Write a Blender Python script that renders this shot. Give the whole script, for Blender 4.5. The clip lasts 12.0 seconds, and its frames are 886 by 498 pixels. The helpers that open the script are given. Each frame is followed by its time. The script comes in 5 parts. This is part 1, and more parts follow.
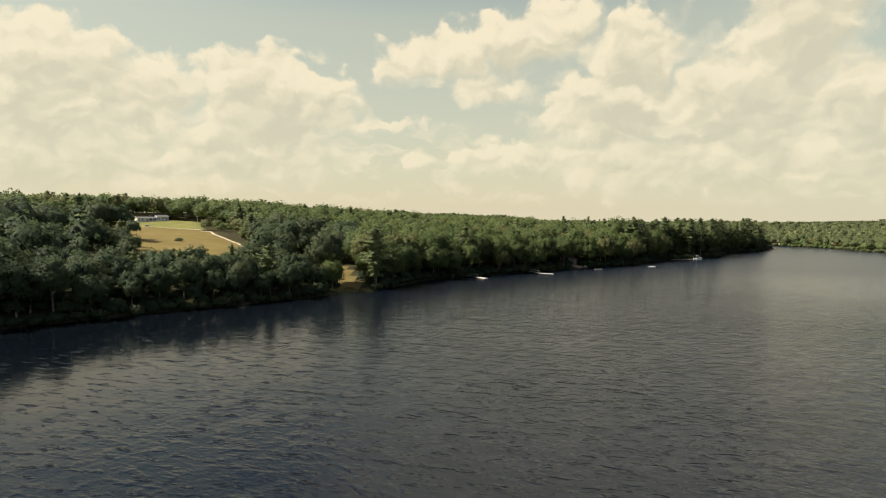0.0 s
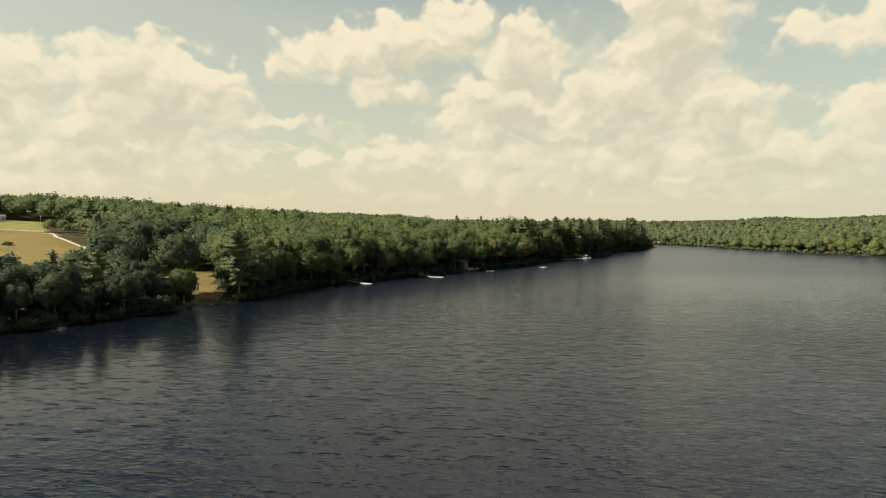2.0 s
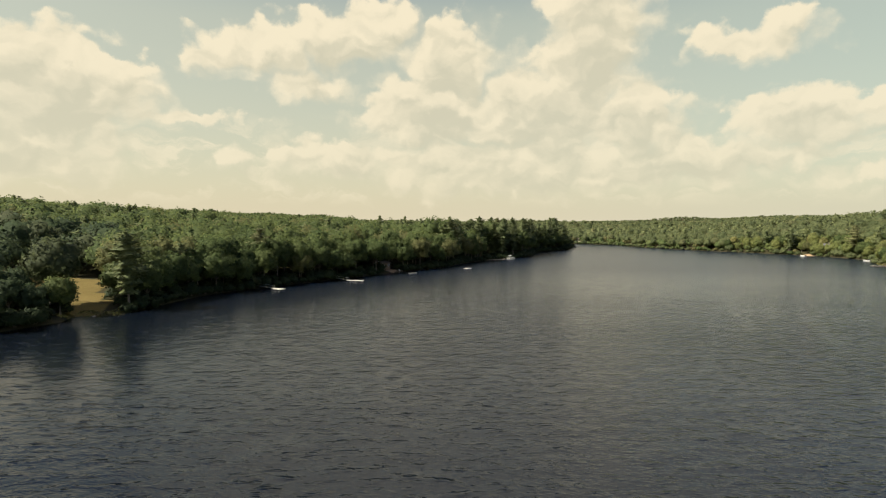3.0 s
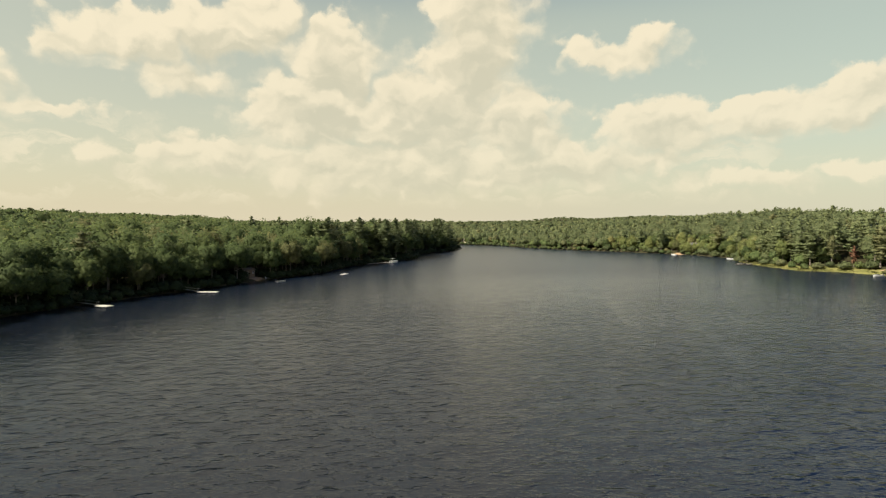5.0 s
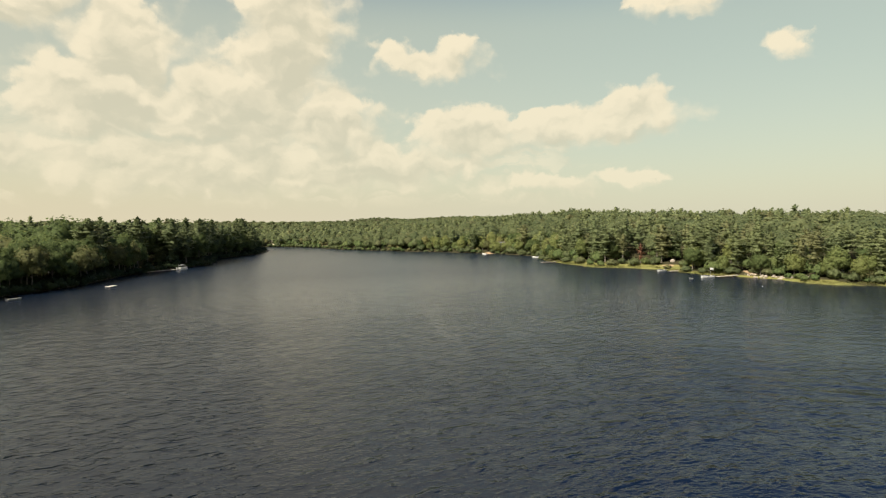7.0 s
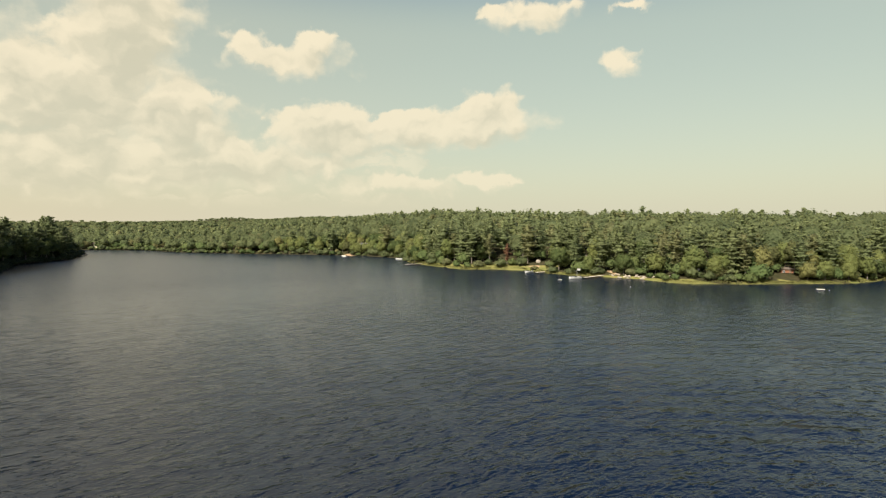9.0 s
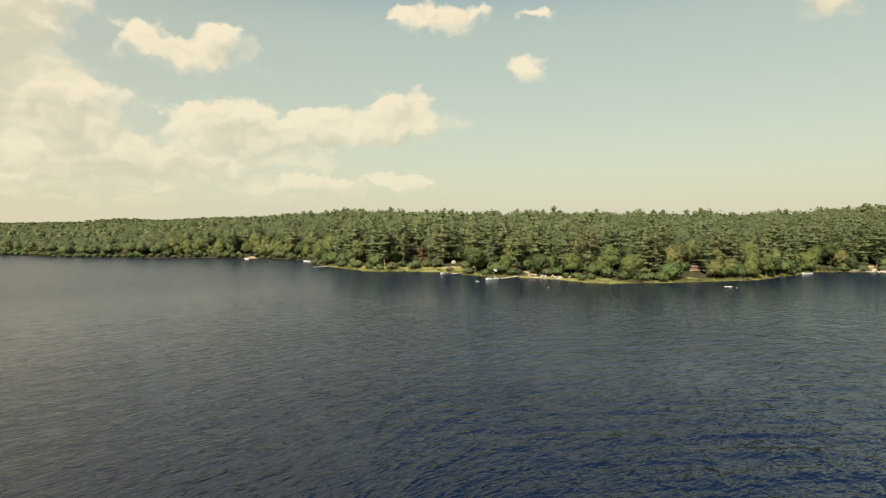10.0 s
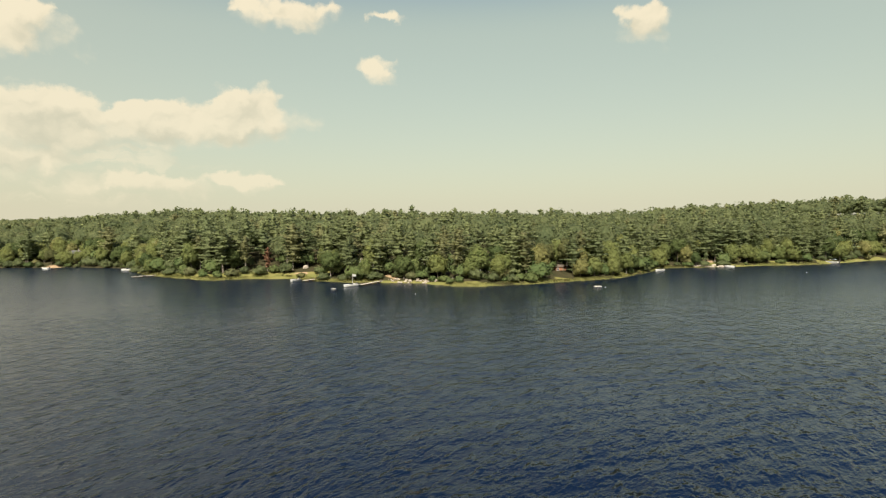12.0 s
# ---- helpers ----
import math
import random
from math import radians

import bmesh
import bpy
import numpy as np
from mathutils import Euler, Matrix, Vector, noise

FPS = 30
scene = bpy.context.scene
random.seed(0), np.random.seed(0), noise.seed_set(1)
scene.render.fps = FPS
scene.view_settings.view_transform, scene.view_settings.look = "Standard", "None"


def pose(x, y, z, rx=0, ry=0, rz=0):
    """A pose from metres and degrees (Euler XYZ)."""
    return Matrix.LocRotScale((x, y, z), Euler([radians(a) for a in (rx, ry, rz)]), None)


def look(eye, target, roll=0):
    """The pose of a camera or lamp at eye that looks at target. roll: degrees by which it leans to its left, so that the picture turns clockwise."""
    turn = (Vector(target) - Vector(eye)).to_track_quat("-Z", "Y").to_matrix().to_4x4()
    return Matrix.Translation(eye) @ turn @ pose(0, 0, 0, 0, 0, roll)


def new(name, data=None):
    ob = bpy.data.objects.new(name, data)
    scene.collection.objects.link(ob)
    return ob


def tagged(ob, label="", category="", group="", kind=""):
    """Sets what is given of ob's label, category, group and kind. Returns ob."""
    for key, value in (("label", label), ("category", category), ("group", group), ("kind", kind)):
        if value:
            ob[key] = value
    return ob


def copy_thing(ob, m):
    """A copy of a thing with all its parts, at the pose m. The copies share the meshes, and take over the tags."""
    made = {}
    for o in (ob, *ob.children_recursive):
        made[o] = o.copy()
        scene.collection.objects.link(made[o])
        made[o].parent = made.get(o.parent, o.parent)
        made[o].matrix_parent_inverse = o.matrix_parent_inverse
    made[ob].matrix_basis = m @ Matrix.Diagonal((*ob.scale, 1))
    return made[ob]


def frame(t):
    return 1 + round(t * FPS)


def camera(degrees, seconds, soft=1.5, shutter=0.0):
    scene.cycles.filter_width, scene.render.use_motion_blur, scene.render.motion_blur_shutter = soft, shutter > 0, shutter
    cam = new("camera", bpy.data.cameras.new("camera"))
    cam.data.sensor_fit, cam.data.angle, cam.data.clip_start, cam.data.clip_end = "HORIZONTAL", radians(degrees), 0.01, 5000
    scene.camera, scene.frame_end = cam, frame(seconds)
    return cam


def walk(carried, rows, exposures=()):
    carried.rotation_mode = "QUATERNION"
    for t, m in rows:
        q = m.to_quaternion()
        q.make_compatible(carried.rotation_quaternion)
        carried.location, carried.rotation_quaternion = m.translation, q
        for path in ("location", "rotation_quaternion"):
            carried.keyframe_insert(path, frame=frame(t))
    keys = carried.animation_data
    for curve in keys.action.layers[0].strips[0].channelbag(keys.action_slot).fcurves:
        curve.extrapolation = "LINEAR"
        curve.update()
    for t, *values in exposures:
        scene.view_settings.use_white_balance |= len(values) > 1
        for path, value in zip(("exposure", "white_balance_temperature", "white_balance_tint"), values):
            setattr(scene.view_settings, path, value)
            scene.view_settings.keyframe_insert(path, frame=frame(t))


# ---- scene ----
cam = camera(74.50, 12.0, soft=1.2)
PATH = [
    (0, (0.00, -0.00, 25.00), (0.00, 99.88, 20.16), 0.17),
    (0.5, (1.70, 5.12, 25.07), (4.40, 104.97, 20.21), 0.22),
    (1, (3.39, 10.24, 25.15), (10.89, 109.84, 20.30), 0.20),
    (1.5, (5.21, 15.32, 25.21), (17.67, 114.42, 20.34), 0.10),
    (2, (7.21, 20.34, 25.26), (24.54, 118.71, 20.37), 0.10),
    (2.5, (9.39, 25.31, 25.28), (32.95, 122.38, 20.42), 0.03),
    (3, (11.76, 30.23, 25.30), (41.32, 125.64, 20.46), 0.04),
    (3.5, (14.31, 35.15, 25.32), (49.53, 128.61, 20.48), 0.04),
    (5.5, (28.81, 54.59, 25.57), (80.70, 139.94, 20.82), -0.05),
    (6, (32.89, 58.93, 25.45), (91.06, 140.13, 20.69), 0.02),
    (6.5, (37.05, 63.24, 25.32), (102.34, 138.83, 20.53), -0.06),
    (7, (41.31, 67.58, 25.18), (113.21, 136.91, 20.44), -0.17),
    (9, (62.69, 84.10, 24.32), (148.85, 134.64, 19.69), 0.04),
    (9.5, (68.67, 87.44, 24.07), (158.42, 131.31, 19.52), -0.01),
    (10, (74.75, 90.51, 23.83), (167.49, 127.63, 19.31), -0.07),
    (10.5, (80.91, 93.23, 23.59), (176.20, 123.24, 19.10), -0.20),
    (11, (87.14, 95.65, 23.35), (184.43, 118.36, 18.94), -0.34),
    (11.5, (93.40, 97.91, 23.11), (191.86, 114.86, 18.72), -0.40),
    (12, (99.68, 100.11, 22.88), (198.74, 113.04, 18.51), -0.39),
]
walk(cam, [(t, look(eye, target, roll)) for t, eye, target, roll in PATH])

# exposure of the film, steady all along
scene.view_settings.exposure = 0.8

# ---------------------------------------------------------------- world and sun
SUN_AZ, SUN_EL = -88.0, 44.0          # degrees clockwise from +y, degrees up


def toward(az, el):
    a, e = radians(az), radians(el)
    return Vector((math.sin(a) * math.cos(e), math.cos(a) * math.cos(e), math.sin(e)))


sun_data = bpy.data.lights.new("sun", "SUN")
sun_data.energy, sun_data.angle, sun_data.color = 5.5, radians(0.6), (1.0, 0.93, 0.80)
sun = new("sun", sun_data)
sun.matrix_world = look(toward(SUN_AZ, SUN_EL) * 900, (0, 0, 0))

world = bpy.data.worlds.new("sky")
scene.world = world
world.use_nodes = True
wt = world.node_tree
wt.nodes.clear()


def wnode(kind, **sets):
    n = wt.nodes.new(kind)
    for k, v in sets.items():
        setattr(n, k, v)
    return n


def wmath(op, a, b=None, c=None, clamp=False):
    n = wnode("ShaderNodeMath", operation=op, use_clamp=clamp)
    for i, v in enumerate((a, b, c)):
        if v is None:
            continue
        if isinstance(v, (int, float)):
            n.inputs[i].default_value = v
        else:
            wt.links.new(v, n.inputs[i])
    return n.outputs[0]


def wvec(op, a, b=None, c=None):
    n = wnode("ShaderNodeVectorMath", operation=op)
    for i, v in enumerate((a, b, c)):
        if v is None:
            continue
        if isinstance(v, tuple):
            n.inputs[i].default_value = v
        else:
            wt.links.new(v, n.inputs[i])
    return n.outputs["Value"] if op == "LENGTH" else n.outputs["Vector"]


def wmix(fac, a, b):
    n = wnode("ShaderNodeMix", data_type="RGBA")
    for i, v in ((0, fac), (6, a), (7, b)):
        if isinstance(v, (int, float, tuple)):
            n.inputs[i].default_value = v
        else:
            wt.links.new(v, n.inputs[i])
    return n.outputs[2]


def wrange(v, a, b, c=0.0, d=1.0):
    n = wnode("ShaderNodeMapRange", interpolation_type="SMOOTHSTEP")
    wt.links.new(v, n.inputs[0])
    for i, x in enumerate((a, b, c, d)):
        n.inputs[i + 1].default_value = x
    return n.outputs[0]


sky = wnode("ShaderNodeTexSky", sky_type="NISHITA", sun_disc=False, sun_elevation=radians(SUN_EL),
            sun_rotation=radians(SUN_AZ), air_density=1.0, dust_density=1.6, ozone_density=1.0)
coord = wnode("ShaderNodeTexCoord").outputs["Generated"]
split = wnode("ShaderNodeSeparateXYZ")
wt.links.new(coord, split.inputs[0])
DEG = 180 / math.pi
az = wmath("MULTIPLY", wmath("ARCTAN2", split.outputs[0], split.outputs[1]), DEG)
el = wmath("MULTIPLY", wmath("ARCSINE", split.outputs[2]), DEG)
comb = wnode("ShaderNodeCombineXYZ")
wt.links.new(az, comb.inputs[0])
wt.links.new(el, comb.inputs[1])
uv = comb.outputs[0]


def wnoise(vec, scale, detail, rough):
    n = wnode("ShaderNodeTexNoise")
    wt.links.new(vec, n.inputs["Vector"])
    n.inputs["Scale"].default_value, n.inputs["Detail"].default_value, n.inputs["Roughness"].default_value = scale, detail, rough
    return n


# the billows' outlines are pushed about by a noise; a second field, looked up nearer the sun, gives their shading
warp = wnoise(uv, 0.21, 6.0, 0.56)
uvw = wvec("MULTIPLY_ADD", wvec("SUBTRACT", warp.outputs["Color"], (0.5, 0.5, 0.5)), (5.4, 5.0, 0.0), uv)
uvs = wvec("ADD", uvw, (-0.9, 1.5, 0.0))
field = lit = None


def cloud(*billows):
    """Billows of one cloud: azimuth, elevation, half width and half height in degrees."""
    global field, lit
    both = []
    for old, vec in ((field, uvw), (lit, uvs)):
        for a, e, rx, ry in billows:
            d = wvec("LENGTH", wvec("MULTIPLY_ADD", vec, (1 / rx, 1 / ry, 0.0), (-a / rx, -e / ry, 0.0)))
            d = wmath("MULTIPLY", wmath("SUBTRACT", d, 1.0), min(rx, ry * 1.6) ** 0.6)
            old = d if old is None else wmath("SMOOTH_MIN", old, d, 0.45)
        both.append(old)
    field, lit = both


cloud((-33.6, 12.5, 5.7, 3.4), (-34.8, 8.5, 7.4, 3.5), (-27.2, 10.6, 3.9, 3.3), (-33.4, 5.0, 10.0, 2.7))
cloud((-16.3, 10.4, 6.3, 4.5), (-19.3, 13.2, 2.9, 2.2), (-11.9, 12.2, 2.9, 2.0), (-18.9, 6.5, 7.4, 2.6), (-6.8, 9.1, 3.8, 0.5))
cloud((0.3, 15.5, 5.2, 1.6), (7.3, 16.9, 4.8, 2.2), (4.1, 13.0, 2.7, 1.3), (-3.8, 14.7, 2.5, 1.1), (11.0, 18.7, 3.2, 1.9))
cloud((-2.7, 5.5, 1.5, 0.8))
cloud((17.8, 14.4, 4.2, 4.1), (15.8, 10.3, 6.6, 3.5), (6.4, 6.1, 4.9, 1.7), (23.7, 5.2, 12.9, 2.5))
cloud((30.4, 14.4, 4.5, 4.4), (26.3, 10.4, 8.4, 3.3), (31.3, 18.7, 4.5, 4.6), (34.5, 9.1, 4.9, 2.6), (35.5, 10.9, 3.0, 1.3), (37.7, 5.6, 9.7, 2.4))
cloud((45.1, 15.2, 3.9, 1.1), (47.6, 16.2, 2.0, 1.0))
cloud((63.5, 9.7, 4.3, 1.8), (56.8, 9.2, 5.8, 1.7), (48.7, 8.4, 5.5, 2.0))
cloud((55.5, 3.6, 4.1, 0.9), (63.2, 3.9, 2.4, 0.5), (49.3, 5.6, 1.5, 0.7))
cloud((68.6, 19.1, 2.7, 1.1), (75.9, 14.4, 1.1, 0.8), (77.2, 18.7, 0.6, 0.25))
cloud((64.3, 19.5, 0.7, 0.5), (101.7, 17.9, 1.5, 1.0))
# the same broken cumulus goes on around and overhead
around = wnoise(wvec("MULTIPLY", coord, (1.0, 1.0, 2.4)), 2.4, 6.0, 0.55)
away = wmath("MAXIMUM", wrange(el, 21.0, 27.0), wmath("MAXIMUM", wrange(az, -42.0, -52.0), wrange(az, 118.0, 130.0)))
# unseen banks overhead, thickest at azimuth 0 to 45 to brighten the water
banks = wmath("MAXIMUM", wrange(az, 85.0, 45.0, 0.62, 0.37), wrange(az, -25.0, 0.0, 0.60, 0.37))
other = wmath("MULTIPLY", wmath("SUBTRACT", banks, around.outputs[0]), 14.0)
other = wmath("ADD", other, wmath("MULTIPLY", wmath("SUBTRACT", 1.0, away), 9.0))
field = wmath("MINIMUM", field, other)
# cauliflower: rounded tufts of two sizes swell the outline, and are lit on the side towards the sun


def tufts(vec, scale):
    n = wnode("ShaderNodeTexVoronoi", feature="SMOOTH_F1")
    wt.links.new(vec, n.inputs["Vector"])
    n.inputs["Scale"].default_value, n.inputs["Detail"].default_value, n.inputs["Smoothness"].default_value = scale, 1.2, 0.5
    return n.outputs["Distance"]


fine = wnoise(uv, 0.75, 6.0, 0.62)
heap = wvec("MULTIPLY", uvw, (1.0, 1.35, 0.0))
tuft = tufts(heap, 0.36)
relief = wmath("SUBTRACT", tufts(wvec("ADD", heap, (-0.45, 0.75, 0.0)), 0.36), tuft)
edge = wmath("ADD", field, wmath("MULTIPLY", wmath("SUBTRACT", tuft, 1.0), 1.7))
edge = wmath("ADD", edge, wmath("MULTIPLY", wmath("SUBTRACT", fine.outputs[0], 0.5), 1.3))
# tops are crisp, bases and flanks melt into the haze
top = wrange(wmath("SUBTRACT", lit, field), 0.0, 0.9)
crisp, loose = wrange(edge, 0.40, -0.40), wrange(edge, 1.0, -1.2)
cover = wmath("ADD", wmath("MULTIPLY", crisp, top), wmath("MULTIPLY", loose, wmath("SUBTRACT", 1.0, top)))
# thin broken layers low over the horizon
layer = wnoise(wvec("MULTIPLY", uvw, (0.30, 1.0, 1.0)), 0.42, 6.0, 0.60)
low = wmath("MULTIPLY", wmath("MULTIPLY", wrange(el, 1.0, 3.0), wrange(el, 10.5, 6.5)), wmath("MULTIPLY", wrange(az, -38.0, -20.0), wrange(az, 66.0, 52.0)))
cover = wmath("MAXIMUM", cover, wmath("MULTIPLY", wmath("MULTIPLY", low, wrange(layer.outputs[0], 0.47, 0.60)), 0.75))
# body: rims towards the sun are bright, bellies greyer, with billows of a finer noise
belly = wnoise(wvec("MULTIPLY", uvw, (1.0, 1.9, 1.0)), 0.26, 5.0, 0.52)
thick = wmath("MULTIPLY_ADD", wmath("MINIMUM", lit, 1.5), -1.0, wmath("MULTIPLY", wmath("SUBTRACT", belly.outputs[0], 0.5), -6.5))
thick = wmath("ADD", thick, wmath("MULTIPLY", relief, -2.8))
depth = wrange(thick, -1.4, 2.9)
cloud_col = wmix(depth, (9.9, 8.75, 6.35, 1), (7.0, 6.55, 4.85, 1))
# clouds above the view are brightened to light up the water
cloud_col = wmix(wrange(el, 22.0, 34.0), cloud_col, (14.0, 12.6, 9.4, 1))
haze = wmath("POWER", 2.718, wmath("MULTIPLY", wmath("MAXIMUM", el, 0.0), -0.125))
tinted = wnode("ShaderNodeMix", data_type="RGBA", blend_type="MULTIPLY")
tinted.inputs[0].default_value = 1.0
wt.links.new(sky.outputs[0], tinted.inputs[6])
wt.links.new(wmix(wrange(el, 18.5, 34.0), (1.58, 1.52, 1.10, 1), wmix(wrange(az, 25.0, 70.0), (0.60, 0.66, 0.86, 1), (0.44, 0.88, 1.85, 1))), tinted.inputs[7])
veil = wmix(wmath("MULTIPLY", wrange(el, 25.0, 17.0), 0.55), tinted.outputs[2], wmix(wrange(az, 75.0, 0.0), (6.05, 6.75, 5.35, 1), (6.9, 6.85, 5.1, 1)))
clear = wmix(wmath("MULTIPLY", haze, 0.85), veil, wmix(wrange(az, 75.0, 0.0), (7.6, 7.1, 5.3, 1), (8.2, 7.15, 5.0, 1)))
clear = wmix(wmath("MULTIPLY", cover, wmath("SUBTRACT", 1.0, wmath("MULTIPLY", haze, 0.55))), clear, cloud_col)
back = wnode("ShaderNodeBackground")
back.inputs[1].default_value = 0.055
wt.links.new(clear, back.inputs[0])
wout = wnode("ShaderNodeOutputWorld")
wt.links.new(back.outputs[0], wout.inputs[0])


# ---------------------------------------------------------------- materials
class Mat:
    """A node material with a few short cuts."""

    def __init__(self, name):
        self.m = bpy.data.materials.new(name)
        self.m.use_nodes = True
        self.t = self.m.node_tree
        self.t.nodes.clear()
        self.out = self.n("ShaderNodeOutputMaterial")
        self.co = self.n("ShaderNodeNewGeometry").outputs["Position"]

    def n(self, kind, **sets):
        node = self.t.nodes.new(kind)
        for k, v in sets.items():
            setattr(node, k, v)
        return node

    def put(self, socket, v):
        if isinstance(v, (int, float)):
            socket.default_value = v
        elif isinstance(v, tuple):
            socket.default_value = v if len(v) == len(socket.default_value) else (*v, 1)
        else:
            self.t.links.new(v, socket)

    def noise(self, scale, detail=3.0, rough=0.55, vec=None):
        node = self.n("ShaderNodeTexNoise")
        self.put(node.inputs["Vector"], self.co if vec is None else vec)
        node.inputs["Scale"].default_value, node.inputs["Detail"].default_value, node.inputs["Roughness"].default_value = scale, detail, rough
        return node.outputs[0]

    def mix(self, fac, a, b, blend="MIX"):
        node = self.n("ShaderNodeMix", data_type="RGBA", blend_type=blend)
        for i, v in ((0, fac), (6, a), (7, b)):
            self.put(node.inputs[i], v)
        return node.outputs[2]

    def math(self, op, a, b=0.0, clamp=False):
        node = self.n("ShaderNodeMath", operation=op, use_clamp=clamp)
        self.put(node.inputs[0], a)
        self.put(node.inputs[1], b)
        return node.outputs[0]

    def span(self, v, a, b, c=0.0, d=1.0):
        node = self.n("ShaderNodeMapRange")
        for i, x in enumerate((v, a, b, c, d)):
            self.put(node.inputs[i], x)
        return node.outputs[0]

    def attr(self, name):
        return self.n("ShaderNodeAttribute", attribute_name=name).outputs["Fac"]

    def bump(self, height, strength=0.4, dist=0.05):
        node = self.n("ShaderNodeBump")
        self.put(node.inputs["Strength"], strength)
        self.put(node.inputs["Distance"], dist)
        self.put(node.inputs["Height"], height)
        return node.outputs[0]

    def shade(self, color, rough=0.6, normal=None, **more):
        p = self.n("ShaderNodeBsdfPrincipled")
        self.put(p.inputs["Base Color"], color)
        self.put(p.inputs["Roughness"], rough)
        if normal is not None:
            self.put(p.inputs["Normal"], normal)
        for k, v in more.items():
            self.put(p.inputs[k.replace("_", " ")], v)
        self.t.links.new(p.outputs[0], self.out.inputs[0])
        return p


def worn(name, a, b, scale=2.0, rough=0.6, grain=0.3, metal=0.0):
    """A plain surface with two scales of variation and a fine relief."""
    m = Mat(name)
    big, small = m.noise(scale, 3), m.noise(scale * 9, 4)
    col = m.mix(m.span(big, 0.35, 0.65), (*a, 1), (*b, 1))
    col = m.mix(m.span(small, 0.3, 0.75, 0.0, 0.35), col, (*[0.55 * x for x in a], 1))
    m.shade(col, m.span(small, 0.3, 0.7, rough - 0.08, rough + 0.1), m.bump(small, grain, 0.03), Metallic=metal)
    return m.m


def leaves(name, dark, light, odd, odd_share=0.12, thin=0.26):
    """Foliage: one hue a tree, a shade a spray of leaves, light coming through."""
    m = Mat(name)
    tree = m.math("FRACT", m.math("ADD", m.attr("tint"), m.n("ShaderNodeObjectInfo").outputs["Random"]))
    spray = m.n("ShaderNodeNewGeometry").outputs["Random Per Island"]
    col = m.mix(tree, (*dark, 1), (*light, 1))
    col = m.mix(m.math("GREATER_THAN", tree, 1 - odd_share), col, (*odd, 1))
    patch = m.noise(0.35, 3)
    col = m.mix(m.span(patch, 0.3, 0.7, 0.0, 0.35), col, (*light, 1))
    hsv = m.n("ShaderNodeHueSaturation")
    m.put(hsv.inputs["Value"], m.math("MULTIPLY", m.span(spray, 0, 1, 0.87, 1.13), m.span(m.noise(1.1, 4, 0.7), 0.32, 0.68, 0.72, 1.28)))
    m.put(hsv.inputs["Hue"], m.span(spray, 0, 1, 0.512, 0.492))
    m.put(hsv.inputs["Color"], col)
    p = m.shade(hsv.outputs[0], 0.7, m.bump(m.noise(2.6, 3, 0.7), 0.7, 0.2), Specular_IOR_Level=0.10)
    tr = m.n("ShaderNodeBsdfTranslucent")
    bright = m.n("ShaderNodeHueSaturation")
    bright.inputs["Value"].default_value = 1.5
    bright.inputs["Hue"].default_value = 0.49
    m.put(bright.inputs["Color"], hsv.outputs[0])
    m.put(tr.inputs["Color"], bright.outputs[0])
    mixer = m.n("ShaderNodeMixShader")
    mixer.inputs[0].default_value = thin
    m.t.links.new(p.outputs[0], mixer.inputs[1])
    m.t.links.new(tr.outputs[0], mixer.inputs[2])
    m.t.links.new(mixer.outputs[0], m.out.inputs[0])
    return m.m


# leaf colours hold the light: dark for the shaded cape, lighter for sunlit crowns
M_LEAF_SHADED = leaves("shaded_leaves", (0.034, 0.052, 0.026), (0.056, 0.076, 0.036), (0.066, 0.078, 0.038), 0.12, 0.36)
M_LEAF_LIT = leaves("sunlit_leaves", (0.062, 0.088, 0.033), (0.097, 0.120, 0.042), (0.115, 0.116, 0.048), 0.10, 0.45)
# paler leaves for the woods east of x = 280
M_PALE_LEAF = leaves("pale_leaves", (0.090, 0.112, 0.052), (0.133, 0.151, 0.068), (0.150, 0.156, 0.074), 0.06, 0.48)
M_BIRCH = leaves("birch_leaves", (0.125, 0.155, 0.055), (0.195, 0.208, 0.072), (0.21, 0.20, 0.078), 0.12, 0.48)
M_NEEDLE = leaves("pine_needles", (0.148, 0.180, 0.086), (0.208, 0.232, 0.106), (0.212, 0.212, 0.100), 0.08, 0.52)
# darker needles for the pines on the west side
M_DARK_NEEDLE = leaves("dark_pine_needles", (0.098, 0.122, 0.058), (0.140, 0.160, 0.072), (0.145, 0.148, 0.07), 0.08, 0.42)
M_SHRUB = leaves("shrub_leaves", (0.075, 0.11, 0.040), (0.122, 0.145, 0.052), (0.15, 0.14, 0.06), 0.12, 0.36)
# the deep shade under the west bank is put into this near-black leaf colour
M_SHRUB_SHADED = leaves("shaded_shrub_leaves", (0.014, 0.024, 0.010), (0.026, 0.037, 0.014), (0.04, 0.044, 0.02), 0.1, 0.12)
M_MARSH = leaves("marsh_grass", (0.145, 0.155, 0.05), (0.215, 0.21, 0.07), (0.24, 0.21, 0.085), 0.2)
M_RUST = leaves("dead_needles", (0.15, 0.075, 0.045), (0.19, 0.10, 0.06), (0.14, 0.08, 0.05))
M_BARK = worn("bark", (0.14, 0.115, 0.09), (0.23, 0.20, 0.165), 1.3, 0.85, 0.8)
M_ROCK = worn("granite", (0.29, 0.25, 0.20), (0.40, 0.34, 0.27), 0.7, 0.8, 0.7)
M_WHITE = worn("white_paint", (0.68, 0.67, 0.63), (0.58, 0.57, 0.53), 0.8, 0.45, 0.1)
M_CREAM = worn("cream_paint", (0.70, 0.62, 0.45), (0.60, 0.52, 0.36), 0.8, 0.55, 0.15)
M_RED = worn("red_stain", (0.30, 0.13, 0.07), (0.23, 0.10, 0.055), 1.2, 0.65, 0.3)
